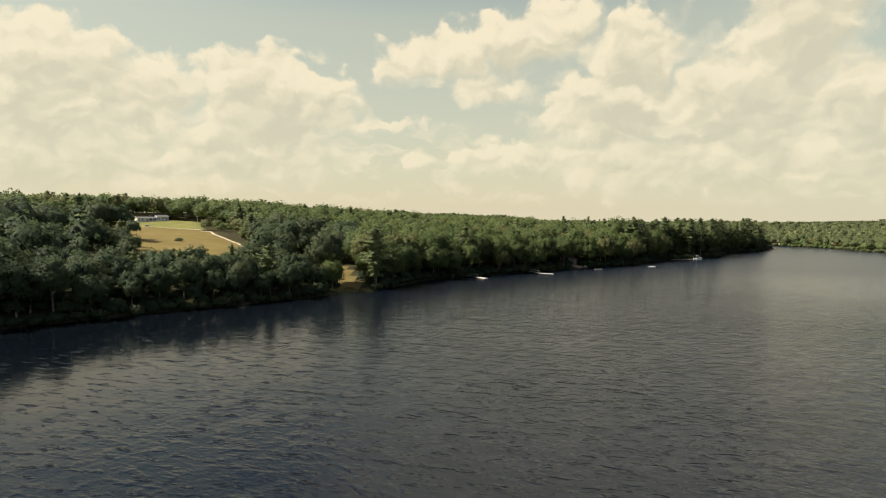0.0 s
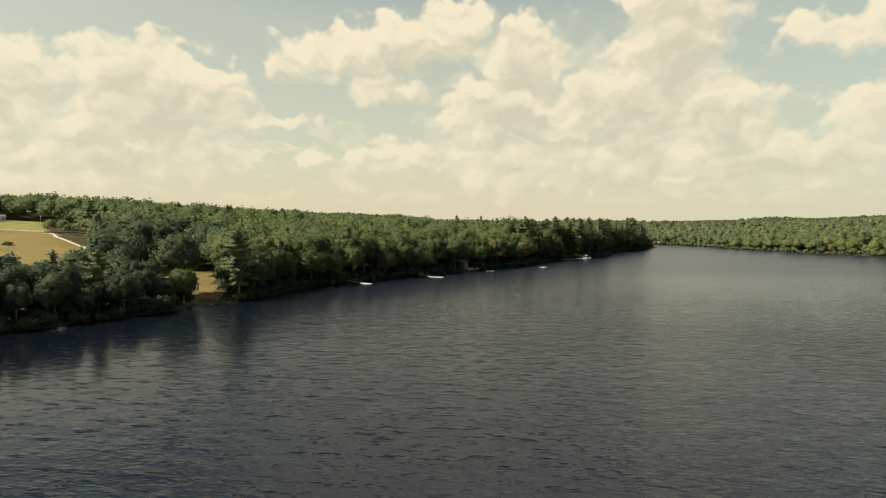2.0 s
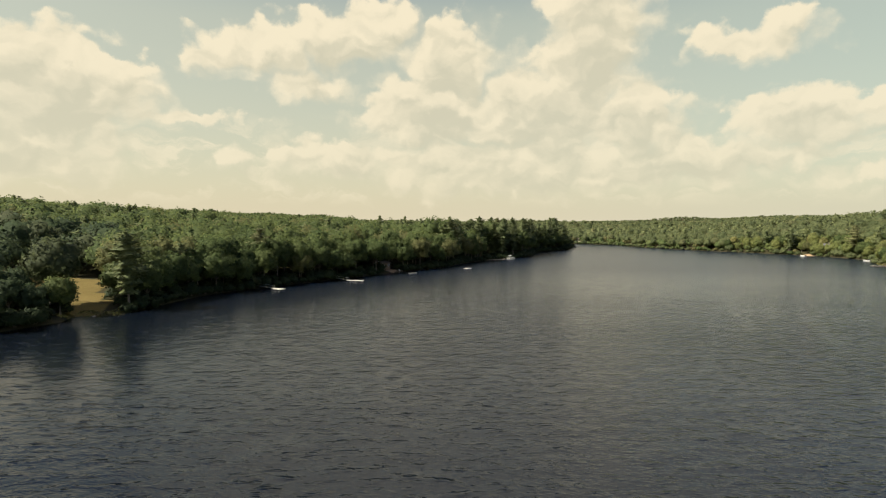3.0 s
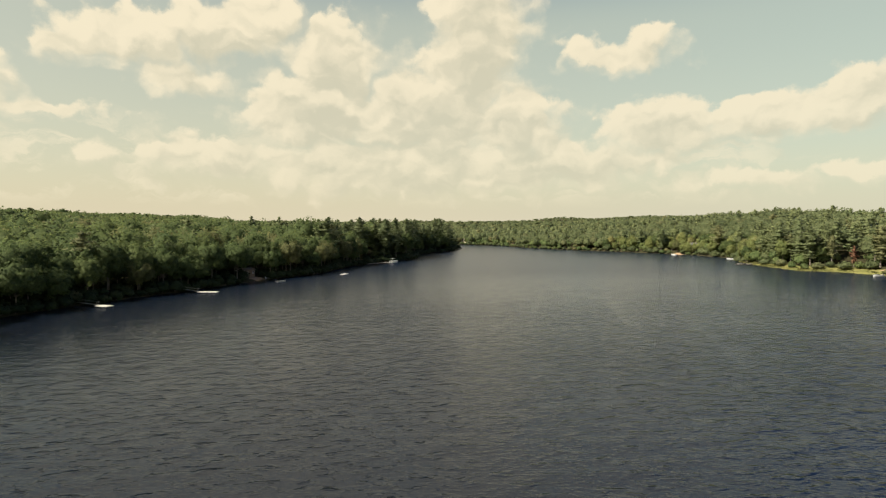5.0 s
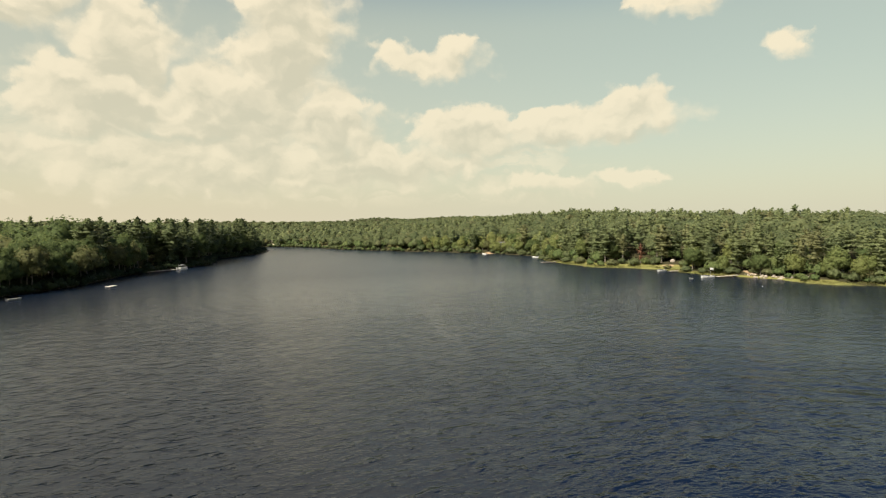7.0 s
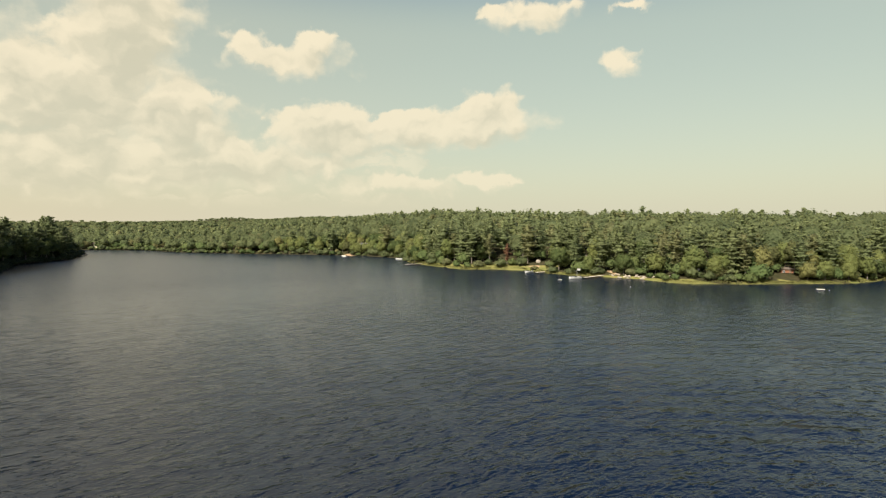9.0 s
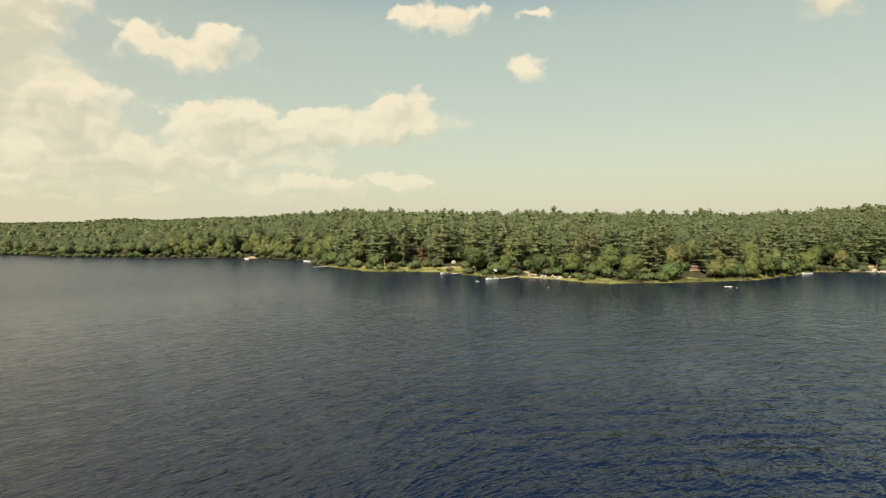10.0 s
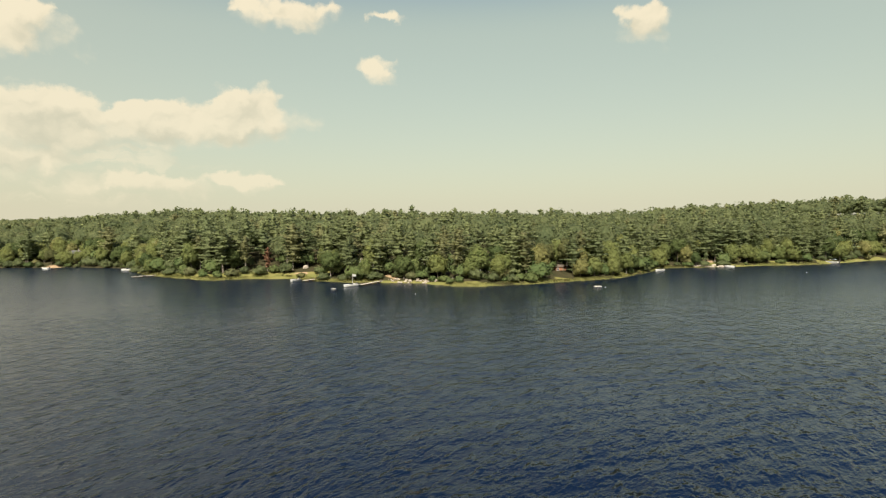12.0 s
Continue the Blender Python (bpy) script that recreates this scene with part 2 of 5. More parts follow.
M_WOOD = worn("grey_decking", (0.40, 0.36, 0.29), (0.52, 0.47, 0.38), 1.5, 0.75, 0.4)
M_DARKWOOD = worn("brown_wood", (0.15, 0.10, 0.065), (0.21, 0.145, 0.09), 1.5, 0.7, 0.4)
M_YELLOW = worn("yellow_pine", (0.62, 0.42, 0.16), (0.52, 0.34, 0.13), 1.5, 0.6, 0.3)
M_DARKROOF = worn("dark_grey_shingle", (0.085, 0.085, 0.088), (0.125, 0.122, 0.12), 1.5, 0.9, 0.5)
M_BROWNROOF = worn("brown_shingle", (0.10, 0.075, 0.058), (0.14, 0.11, 0.085), 1.5, 0.85, 0.5)
M_ALU = worn("aluminium", (0.62, 0.62, 0.60), (0.50, 0.50, 0.49), 2.0, 0.35, 0.1, 0.9)
M_RUBBER = worn("black_rubber", (0.03, 0.03, 0.032), (0.05, 0.05, 0.05), 3.0, 0.5, 0.1)
M_BLUE = worn("blue_canvas", (0.10, 0.20, 0.34), (0.13, 0.25, 0.40), 2.0, 0.8, 0.2)
M_SEAT = worn("grey_vinyl", (0.42, 0.42, 0.40), (0.34, 0.33, 0.32), 2.0, 0.5, 0.1)
M_PALEDECK = worn("pale_decking", (0.52, 0.48, 0.40), (0.44, 0.40, 0.33), 1.5, 0.75, 0.3)
M_GREENWALL = worn("green_grey_paint", (0.26, 0.32, 0.25), (0.20, 0.26, 0.20), 1.2, 0.6, 0.2)
M_PALEBLUE = worn("pale_blue_canvas", (0.50, 0.60, 0.64), (0.56, 0.66, 0.70), 2.0, 0.7, 0.2)
M_GRAVEL = worn("gravel", (0.36, 0.30, 0.21), (0.44, 0.37, 0.27), 0.5, 0.9, 0.5)

glass = Mat("window_glass")
glass.shade((0.03, 0.035, 0.04), 0.06, Specular_IOR_Level=0.8)
M_GLASS = glass.m

# soil: leaf litter under the trees, grass in the clearings, sand on the beaches
g = Mat("ground")
litter = g.mix(g.span(g.noise(0.4, 4), 0.3, 0.7), (0.030, 0.032, 0.014, 1), (0.058, 0.048, 0.026, 1))
blade = g.mix(g.span(g.noise(0.12, 5, 0.65), 0.35, 0.65), (0.135, 0.14, 0.042, 1), (0.225, 0.195, 0.07, 1))
blade = g.mix(g.span(g.noise(2.5, 4), 0.3, 0.7, 0.0, 0.5), blade, (0.085, 0.10, 0.03, 1))
dry = g.mix(g.span(g.noise(0.05, 5, 0.6), 0.35, 0.65), (0.125, 0.092, 0.033, 1), (0.165, 0.122, 0.046, 1))
dry = g.mix(g.span(g.noise(0.9, 4), 0.35, 0.75, 0.0, 0.45), dry, (0.16, 0.14, 0.05, 1))
sand = g.mix(g.span(g.noise(1.2, 5), 0.3, 0.7), (0.27, 0.175, 0.10, 1), (0.36, 0.265, 0.165, 1))
col = g.mix(g.span(g.math("ADD", g.attr("grass"), g.math("MULTIPLY", g.math("SUBTRACT", g.noise(0.5, 4), 0.5), 0.5)), 0.4, 0.6), litter, blade)
col = g.mix(g.span(g.math("ADD", g.attr("hay"), g.math("MULTIPLY", g.math("SUBTRACT", g.noise(0.3, 4), 0.5), 0.4)), 0.4, 0.6), col, dry)
col = g.mix(g.span(g.math("ADD", g.attr("sand"), g.math("MULTIPLY", g.math("SUBTRACT", g.noise(0.6, 4), 0.5), 0.6)), 0.4, 0.6), col, sand)
g.shade(col, 1.0, g.bump(g.noise(1.5, 5, 0.65), 0.6, 0.25), Specular_IOR_Level=0.05)
M_GROUND = g.m

# lake water: dark, with wind chop of several lengths lying across the wind
w = Mat("lake_water")


def chop(angle, across, along, detail=2.0, rough=0.5):
    """Noise whose crests are 'along' metres long and 'across' metres apart, lying at that angle."""
    mp = w.n("ShaderNodeMapping", vector_type="TEXTURE")
    mp.inputs["Rotation"].default_value = (0, 0, radians(angle))
    mp.inputs["Scale"].default_value = (along, across, 1.0)
    w.put(mp.inputs["Vector"], w.co)
    return w.math("SUBTRACT", w.noise(1.0, detail, rough, mp.outputs[0]), 0.5)


gust = w.span(w.noise(0.016, 3, 0.6), 0.35, 0.65, 0.6, 1.1)
rows = w.span(chop(50, 7.0, 160.0, 3.0, 0.6), 0.08, 0.17, 1.0, 0.45)


def wavelets(n, cut):
    """Short steep wavelets that stand on flatter water."""
    return w.math("MAXIMUM", w.math("SUBTRACT", n, cut), 0.0)


waves = w.math("MULTIPLY", chop(-24, 2.7, 4.6), 0.20)
waves = w.math("ADD", waves, w.math("MULTIPLY", chop(-12, 5.2, 8.5, 1.0), 0.36))
waves = w.math("ADD", waves, w.math("MULTIPLY", wavelets(chop(-18, 1.9, 3.4, 2.0, 0.5), 0.03), 0.72))
waves = w.math("ADD", waves, w.math("MULTIPLY", wavelets(chop(-30, 1.0, 1.9, 2.0, 0.5), 0.03), 0.40))
waves = w.math("ADD", waves, w.math("MULTIPLY", chop(-14, 1.2, 2.4, 3.0, 0.6), 0.10))
waves = w.math("MULTIPLY", waves, rows)
waves = w.math("ADD", waves, w.math("MULTIPLY", chop(-40, 0.42, 0.9, 3.0), 0.075))


def wake(x, y, reach, angle, across, high):
    """Long crests left by a boat, dying away from their middle."""
    far = w.n("ShaderNodeVectorMath", operation="DISTANCE")
    w.put(far.inputs[0], w.co)
    far.inputs[1].default_value = (x, y, 0.0)
    return w.math("MULTIPLY", w.math("MULTIPLY", chop(angle, across, across * 7.0, 1.0), w.span(far.outputs["Value"], reach * 0.4, reach, 1.0, 0.0)), high)


waves = w.math("ADD", waves, wake(-22, 86, 50, 53, 2.6, 0.14))
waves = w.math("ADD", waves, wake(165, 74, 70, -64, 3.4, 0.36))
# the chop dies down from the open middle towards the sheltered shores
mid = w.n("ShaderNodeVectorMath", operation="DISTANCE")
w.put(mid.inputs[0], w.co)
mid.inputs[1].default_value = (125.0, 60.0, 0.0)
waves = w.math("MULTIPLY", w.math("MULTIPLY", waves, gust), w.span(mid.outputs["Value"], 60.0, 200.0, 1.4, 0.13))
# single steep wavelets stand out on the smoother water too
waves = w.math("ADD", waves, w.math("MULTIPLY", wavelets(chop(-16, 1.3, 3.8, 2.0, 0.55), 0.09), w.span(mid.outputs["Value"], 60.0, 420.0, 0.5, 1.5)))
# calm in the lee of the wooded cape
lee = w.n("ShaderNodeVectorMath", operation="DISTANCE")
w.put(lee.inputs[0], w.co)
lee.inputs[1].default_value = (-92.0, 118.0, 0.0)
calm = w.span(lee.outputs["Value"], 20.0, 110.0, 0.35, 1.0)
waves = w.math("MULTIPLY", waves, calm)
# the reflected sky's tone is put into the water colour: dark west, blue east
place = w.n("ShaderNodeSeparateXYZ")
w.put(place.inputs[0], w.co)
body = w.mix(w.span(place.outputs[0], -60.0, 190.0), (0.0026, 0.0040, 0.0066, 1), (0.0028, 0.0078, 0.0185, 1))
w.shade(body, w.math("MULTIPLY", w.span(mid.outputs["Value"], 60.0, 240.0, 0.06, 0.27), calm), w.bump(waves, 1.0, 1.0), IOR=1.33, Specular_IOR_Level=0.35)
M_WATER = w.m


# ---------------------------------------------------------------- plan of the lake and its shores
NORTH_WEST = [(-320, -220), (-260, -80), (-190, 20), (-130, 98), (-101, 132), (-95, 138), (-80, 154), (-57, 173), (-37, 195),
              (-36, 206), (-27, 203), (-19, 219), (-8, 241), (11, 259), (40, 281), (74, 309), (104, 329), (136, 367), (160, 385),
              (192, 405), (221, 457), (265, 485), (296, 526)]
OUTLET = [(298, 536), (285, 562), (262, 612), (220, 690), (200, 800), (236, 800), (262, 702), (304, 645)]
EAST = [(341, 603), (362, 553), (356, 497), (370, 435), (386, 388), (392, 340), (385, 304), (357, 281), (343, 263), (334, 246),
        (325, 226), (333, 213), (335, 195), (324, 178), (320, 165), (320, 150), (320, 137), (310, 125), (309, 115), (316, 102), (320, 94),
        (329, 83), (343, 61), (373, 43), (400, 28), (405, 10), (409, -4), (418, -23), (422, -42), (432, -62), (464, -104)]
SOUTH = [(482, -150), (500, -240), (420, -330), (200, -400), (-50, -430), (-250, -380)]
LAKE = np.array(NORTH_WEST + OUTLET + EAST + SOUTH, float)
N_WEST = len(NORTH_WEST) + 4          # shore pieces that belong to the west side


def shore(x, y):
    """Metres inland of the nearest shore (negative on the water), and whether that shore is the west one."""
    x, y = np.asarray(x, float), np.asarray(y, float)
    best, west = np.full(x.shape, 1e9), np.zeros(x.shape, bool)
    inside = np.zeros(x.shape, bool)
    n = len(LAKE)
    for i in range(n):
        (ax, ay), (bx, by) = LAKE[i], LAKE[(i + 1) % n]
        dx, dy = bx - ax, by - ay
        s = np.clip(((x - ax) * dx + (y - ay) * dy) / (dx * dx + dy * dy), 0, 1)
        d = np.hypot(x - ax - s * dx, y - ay - s * dy)
        near = d < best
        best = np.where(near, d, best)
        west = np.where(near, i < N_WEST or i == n - 1, west)
        if ay != by:
            inside ^= ((ay > y) != (by > y)) & (x < ax + (y - ay) / dy * dx)
    return np.where(inside, -best, best), west


def ripple(x, y, length, seed):
    """A cheap smooth unevenness between -1 and 1."""
    r = np.random.RandomState(seed)
    out = 0
    for k in range(5):
        a, p, q = r.uniform(0, 6.28), r.uniform(0, 6.28), r.uniform(0.7, 1.5)
        out = out + np.sin((x * np.cos(a) + y * np.sin(a)) * 6.28 / length * q + p)
    return out / 3.2


def ground_z(x, y, shores=None):
    """Height of the land, and of the lake bed."""
    x, y = np.asarray(x, float), np.asarray(y, float)
    d, west = shore(x, y) if shores is None else shores
    d = d + ripple(x, y, 14, 3) * 0.9 * np.exp(-(d / 25) ** 2)
    bearing = np.degrees(np.arctan2(x, y))
    rise = np.interp(bearing, (-70, -20, -14, 0, 12, 20, 30), (40, 40, 36, 23, 13, 7, 8))
    inland = np.maximum(d, 0)
    across = np.degrees(np.arctan2(x - 70, y - 90))
    east = np.interp(across, (28, 36, 45, 54, 60, 68, 96, 111, 120), (3, 6, 16, 24, 24, 17, 14, 26, 31))
    hill = np.where(west, rise * np.tanh(inland / 550), east * np.tanh(inland / 150))
    bank = 1.5 * (1 - np.exp(-inland / 5)) + hill + ripple(x, y, 90, 5) * 1.4 * np.tanh(inland / 80)
    far = np.clip((np.hypot(x, y) - 1200) / 2500, 0, 1)
    bank = bank + far * 14 * (1 + ripple(x, y, 900, 8))
    return np.where(d < 0, np.maximum(0.22 * d, -4.0), bank)


def inside_of(x, y, poly):
    """Whether points lie in a polygon."""
    hit = np.zeros(np.shape(x), bool)
    for (ax, ay), (bx, by) in zip(poly, poly[1:] + poly[:1]):
        if ay != by:
            hit ^= ((ay > y) != (by > y)) & (x < ax + (y - ay) / (by - ay) * (bx - ax))
    return hit


HAYFIELD = [(-214, 392), (-202, 420), (-183, 430), (-160, 400), (-146, 374), (-120, 346), (-92, 290), (-72, 236), (-84, 204), (-112, 214), (-140, 262), (-168, 320)]
FARMYARD = [(-240, 410), (-274, 470), (-270, 512), (-216, 516), (-192, 468), (-178, 432), (-200, 418), (-212, 392)]
GRASS_POINT = [(-37, 204), (-28, 202), (-29, 212), (-36, 234), (-43, 262), (-68, 268), (-66, 236), (-52, 222), (-41, 217)]
LAWN_PENINSULA = [(345, 262), (331, 246), (324, 226), (333, 212), (333, 178), (340, 178), (342, 200), (341, 216), (334, 230), (340, 246)]
CLEARINGS = [HAYFIELD, FARMYARD, GRASS_POINT]
SANDS = [(150, 384, 10), (155, 392, 8), (390, 357, 4), (388, 351, 4), (340, 193, 4), (328, 151, 2.6), (328, 144, 2.8), (323, 147, 2.6), (322, 135, 3.0), (320, 127, 2.6), (418, 6, 7), (440, -52, 7), (470, -92, 9), (352, 604, 5), (372, 548, 5), (72, 312, 5), (-165, 331, 6)]


# ---------------------------------------------------------------- mesh helpers
def mesh_from(name, verts, tris, material, tints=None, smooth=False, normals=None):
    """A mesh of triangles from arrays."""
    me = bpy.data.meshes.new(name)
    verts, tris = np.asarray(verts, np.float32), np.asarray(tris, np.int32)
    me.vertices.add(len(verts))
    me.vertices.foreach_set("co", verts.ravel())
    k = tris.shape[1]
    me.loops.add(tris.size)
    me.loops.foreach_set("vertex_index", tris.ravel())
    me.polygons.add(len(tris))
    me.polygons.foreach_set("loop_start", np.arange(0, tris.size, k, dtype=np.int32))
    me.polygons.foreach_set("loop_total", np.full(len(tris), k, np.int32))
    me.polygons.foreach_set("use_smooth", np.full(len(tris), smooth))
    if tints is not None:
        at = me.attributes.new("tint", "FLOAT", "POINT")
        at.data.foreach_set("value", np.asarray(tints, np.float32))
    me.update()
    if normals is not None:
        me.normals_split_custom_set_from_vertices(np.asarray(normals, np.float32))
    me.materials.append(material)
    return me


def part(name, bm, material, parent, label=""):
    """A bmesh (or a mesh) as one mesh object under a thing or a part."""
    if isinstance(bm, bmesh.types.BMesh):
        me = bpy.data.meshes.new(name)
        bm.to_mesh(me)
        bm.free()
        me.materials.append(material)
    else:
        me = bm
    ob = new(name, me)
    ob.parent = parent
    return tagged(ob, label)


def thing(name, m, label, category, group="", kind=""):
    ob = new(name)
    ob.empty_display_size = 0.3
    ob.matrix_world = m
    return tagged(ob, label, category, group, kind)


def box(bm, x0, x1, y0, y1, z0, z1, bevel=0.0, m=None):
    """Adds a box, its edges taken off."""
    made = bmesh.ops.create_cube(bm, size=1.0)["verts"]
    for v in made:
        v.co = Vector(((x0 + x1) / 2 + v.co.x * (x1 - x0), (y0 + y1) / 2 + v.co.y * (y1 - y0), (z0 + z1) / 2 + v.co.z * (z1 - z0)))
    if m is not None:
        bmesh.ops.transform(bm, matrix=m, verts=made)
    if bevel:
        edges = {e for v in made for e in v.link_edges}
        bmesh.ops.bevel(bm, geom=list(edges), offset=bevel, segments=1, affect="EDGES")
    return bm


def rod(bm, a, b, r0, r1=None, sides=8):
    """Adds a tapered rod from a to b."""
    a, b = Vector(a), Vector(b)
    axis = b - a
    m = Matrix.Translation((a + b) / 2) @ axis.to_track_quat("Z", "Y").to_matrix().to_4x4()
    bmesh.ops.create_cone(bm, cap_ends=True, segments=sides, radius1=r0, radius2=r0 if r1 is None else r1, depth=axis.length, matrix=m)
    return bm


# ---------------------------------------------------------------- ground and water
def axis_lines(lo, hi, step):
    inner = np.arange(lo, hi + step / 2, step)
    tail, s, p = [], step, 0.0
    while p < 4300:
        s *= 1.22
        p += s
        tail.append(p)
    tail = np.array(tail)
    return np.concatenate([lo - tail[::-1], inner, hi + tail])


def build_ground():
    xs, ys = axis_lines(-260, 520, 4.0), axis_lines(-140, 640, 4.0)
    X, Y = np.meshgrid(xs, ys)
    s = shore(X, Y)
    Z = ground_z(X, Y, s)
    nx, ny = len(xs), len(ys)
    i = (np.arange(ny - 1)[:, None] * nx + np.arange(nx - 1)[None, :]).ravel()
    me = mesh_from("ground", np.stack([X, Y, Z], -1).reshape(-1, 3), np.stack([i, i + 1, i + nx + 1, i + nx], 1), M_GROUND, smooth=True)
    grass = np.zeros(X.shape)
    for poly in (FARMYARD, LAWN_PENINSULA):
        grass = np.maximum(grass, inside_of(X, Y, poly))
    grass = np.maximum(grass, (~s[1]) & (s[0] > -3) & (s[0] < 3.5 + 3 * ripple(X, Y, 30, 4)) & (Y < 300))
    sandy = np.zeros(X.shape)
    for x, y, r in SANDS:
        sandy = np.maximum(sandy, np.clip(1.3 - np.hypot(X - x, Y - y) / r, 0, 1))
    for key, val in (("grass", grass), ("hay", inside_of(X, Y, HAYFIELD) | inside_of(X, Y, GRASS_POINT)), ("sand", sandy)):
        at = me.attributes.new(key, "FLOAT", "POINT")
        at.data.foreach_set("value", np.asarray(val, np.float32).ravel())
    tagged(new("ground", me), "wooded lake shore with leaf litter, grass clearings and sand", "ground", kind="structure")


build_ground()
bm = bmesh.new()
ring = [bm.verts.new((4200 * math.cos(a), 4200 * math.sin(a), 0.0)) for a in (i * math.pi / 32 for i in range(64))]
bm.faces.new(ring)
wme = bpy.data.meshes.new("water")
bm.to_mesh(wme)
bm.free()
wme.materials.append(M_WATER)
tagged(new("water", wme), "dark blue lake water ruffled by wind chop", "water", kind="structure")


# ---------------------------------------------------------------- trees
def ball(detail):
    """Points and triangles of a round mesh."""
    bm = bmesh.new()
    bmesh.ops.create_icosphere(bm, subdivisions=detail, radius=1.0)
    v, f = np.array([p.co[:] for p in bm.verts]), np.array([[p.index for p in q.verts] for q in bm.faces])
    bm.free()
    return v, f


BALLS = {k: ball(k) for k in (1, 2, 3)}


def unit(v):
    return v / np.maximum(np.linalg.norm(v, axis=-1, keepdims=True), 1e-9)


def sprays(r, at, out, size, loose=0.42):
    """Three-cornered sprays of leaves at the points, facing roughly outwards."""
    n = len(at)
    nrm = unit(out + r.normal(0, loose, (n, 3)))
    a = unit(np.cross(nrm, r.normal(0, 1, (n, 3))))
    b = np.cross(nrm, a)
    s = (size * r.uniform(0.6, 1.35, n))[:, None]
    v = np.stack([at + a * s * 0.78, at - a * s * 0.40 + b * s * 0.62, at - a * s * 0.46 - b * s * 0.56 + nrm * s * 0.12], 1).reshape(-1, 3)
    return v, np.arange(3 * n).reshape(-1, 3), np.repeat(unit(out + nrm * 0.3), 3, axis=0)


def fronds(r, at, ang, size, rise):
    """Level sprays of needles, longer than wide, that point out along their bough and droop at the tip."""
    n = len(at)
    a = ang + r.normal(0, 0.7, n)
    d = np.stack([np.cos(a), np.sin(a), r.normal(rise - 0.40, 0.22, n)], 1)
    side = np.stack([-np.sin(a), np.cos(a), r.normal(0, 0.6, n)], 1)
    s = (size * r.uniform(0.7, 1.35, n))[:, None]
    v = np.stack([at + d * s * 0.85, at - d * s * 0.5 + side * s * 0.42, at - d * s * 0.5 - side * s * 0.42], 1).reshape(-1, 3)
    soft = unit(np.stack([np.cos(a) * 0.7, np.sin(a) * 0.7, np.full(n, 0.7)], 1) + r.normal(0, 0.2, (n, 3)))
    return v, np.arange(3 * n).reshape(-1, 3), np.repeat(soft, 3, axis=0)


def joined(chunks):
    vs, fs, ns, k = [], [], [], 0
    for v, f, n in chunks:
        vs.append(v)
        fs.append(f + k)
        ns.append(n)
        k += len(v)
    return np.concatenate(vs), np.concatenate(fs), np.concatenate(ns)


def knobs(r, count, lowest):
    """Directions spread evenly over a ball down to a lowest height, a little out of order."""
    i = np.arange(count)
    z = 1 - (1 - lowest) * (i + 0.5) / count
    a = i * 2.39996 + r.uniform(0, 6.28)
    w_ = np.sqrt(1 - z * z)
    return unit(np.stack([np.cos(a) * w_, np.sin(a) * w_, z], 1) + r.normal(0, 0.16, (count, 3)))


def broad_crown(seed, high, wide, lobes, count, size, low=0.1, core=2, lowest=-0.75, belly=0.45, deep=0.34):
    """A domed crown whose outline swells into boughs, and each bough into tufts: leaf sprays over a leafy heart."""
    r = np.random.RandomState(seed)
    zc = high * (low + (1 - low) * belly)
    up, down = high - zc, zc - high * low
    big, swell = knobs(r, lobes, lowest), r.uniform(0.86, 1.10, lobes)
    tuft = knobs(r, lobes * 4, lowest)
    wide_b, wide_t = 1.9 / math.sqrt(lobes), 1.7 / math.sqrt(lobes * 4)

    def hull(d):
        h = np.where(d[:, 2] > 0, up, down)
        return (np.abs(d[:, 0] / wide) ** 2.3 + np.abs(d[:, 1] / wide) ** 2.3 + np.abs(d[:, 2] / h) ** 2.3) ** (-1 / 2.3)

    seat = big * hull(big)[:, None] * 0.6

    def reach(d):
        near = d @ big.T
        k = near.argmax(1)
        rise = np.sqrt(np.clip(1 - (np.arccos(np.clip(near.max(1), -1, 1)) / wide_b) ** 2, 0, 1))
        fine = np.sqrt(np.clip(1 - (np.arccos(np.clip((d @ tuft.T).max(1), -1, 1)) / wide_t) ** 2, 0, 1))
        p = d * (hull(d) * (1 - deep + deep * rise + 0.09 * fine) * swell[k])[:, None]
        return p, unit(unit(p - seat[k]) * 0.9 + d * 0.35 + (0, 0, 0.12))

    v, f = BALLS[core]
    if lowest > -0.4:
        keep = (v[f][:, :, 2] > -0.45).all(1)
        f = f[keep]
    p, n = reach(v)
    chunks = [(p * 0.87 + (0, 0, zc), f, n)]
    d = unit(r.normal(0, 1, (count * 3, 3)))
    d = d[d[:, 2] > lowest - 0.1][:count]
    p, n = reach(d)
    chunks.append(sprays(r, p * r.uniform(0.88, 1.07, (len(d), 1)) + (0, 0, zc), n, size))
    return joined(chunks), [(c + (0, 0, zc), 1.0) for c in seat]


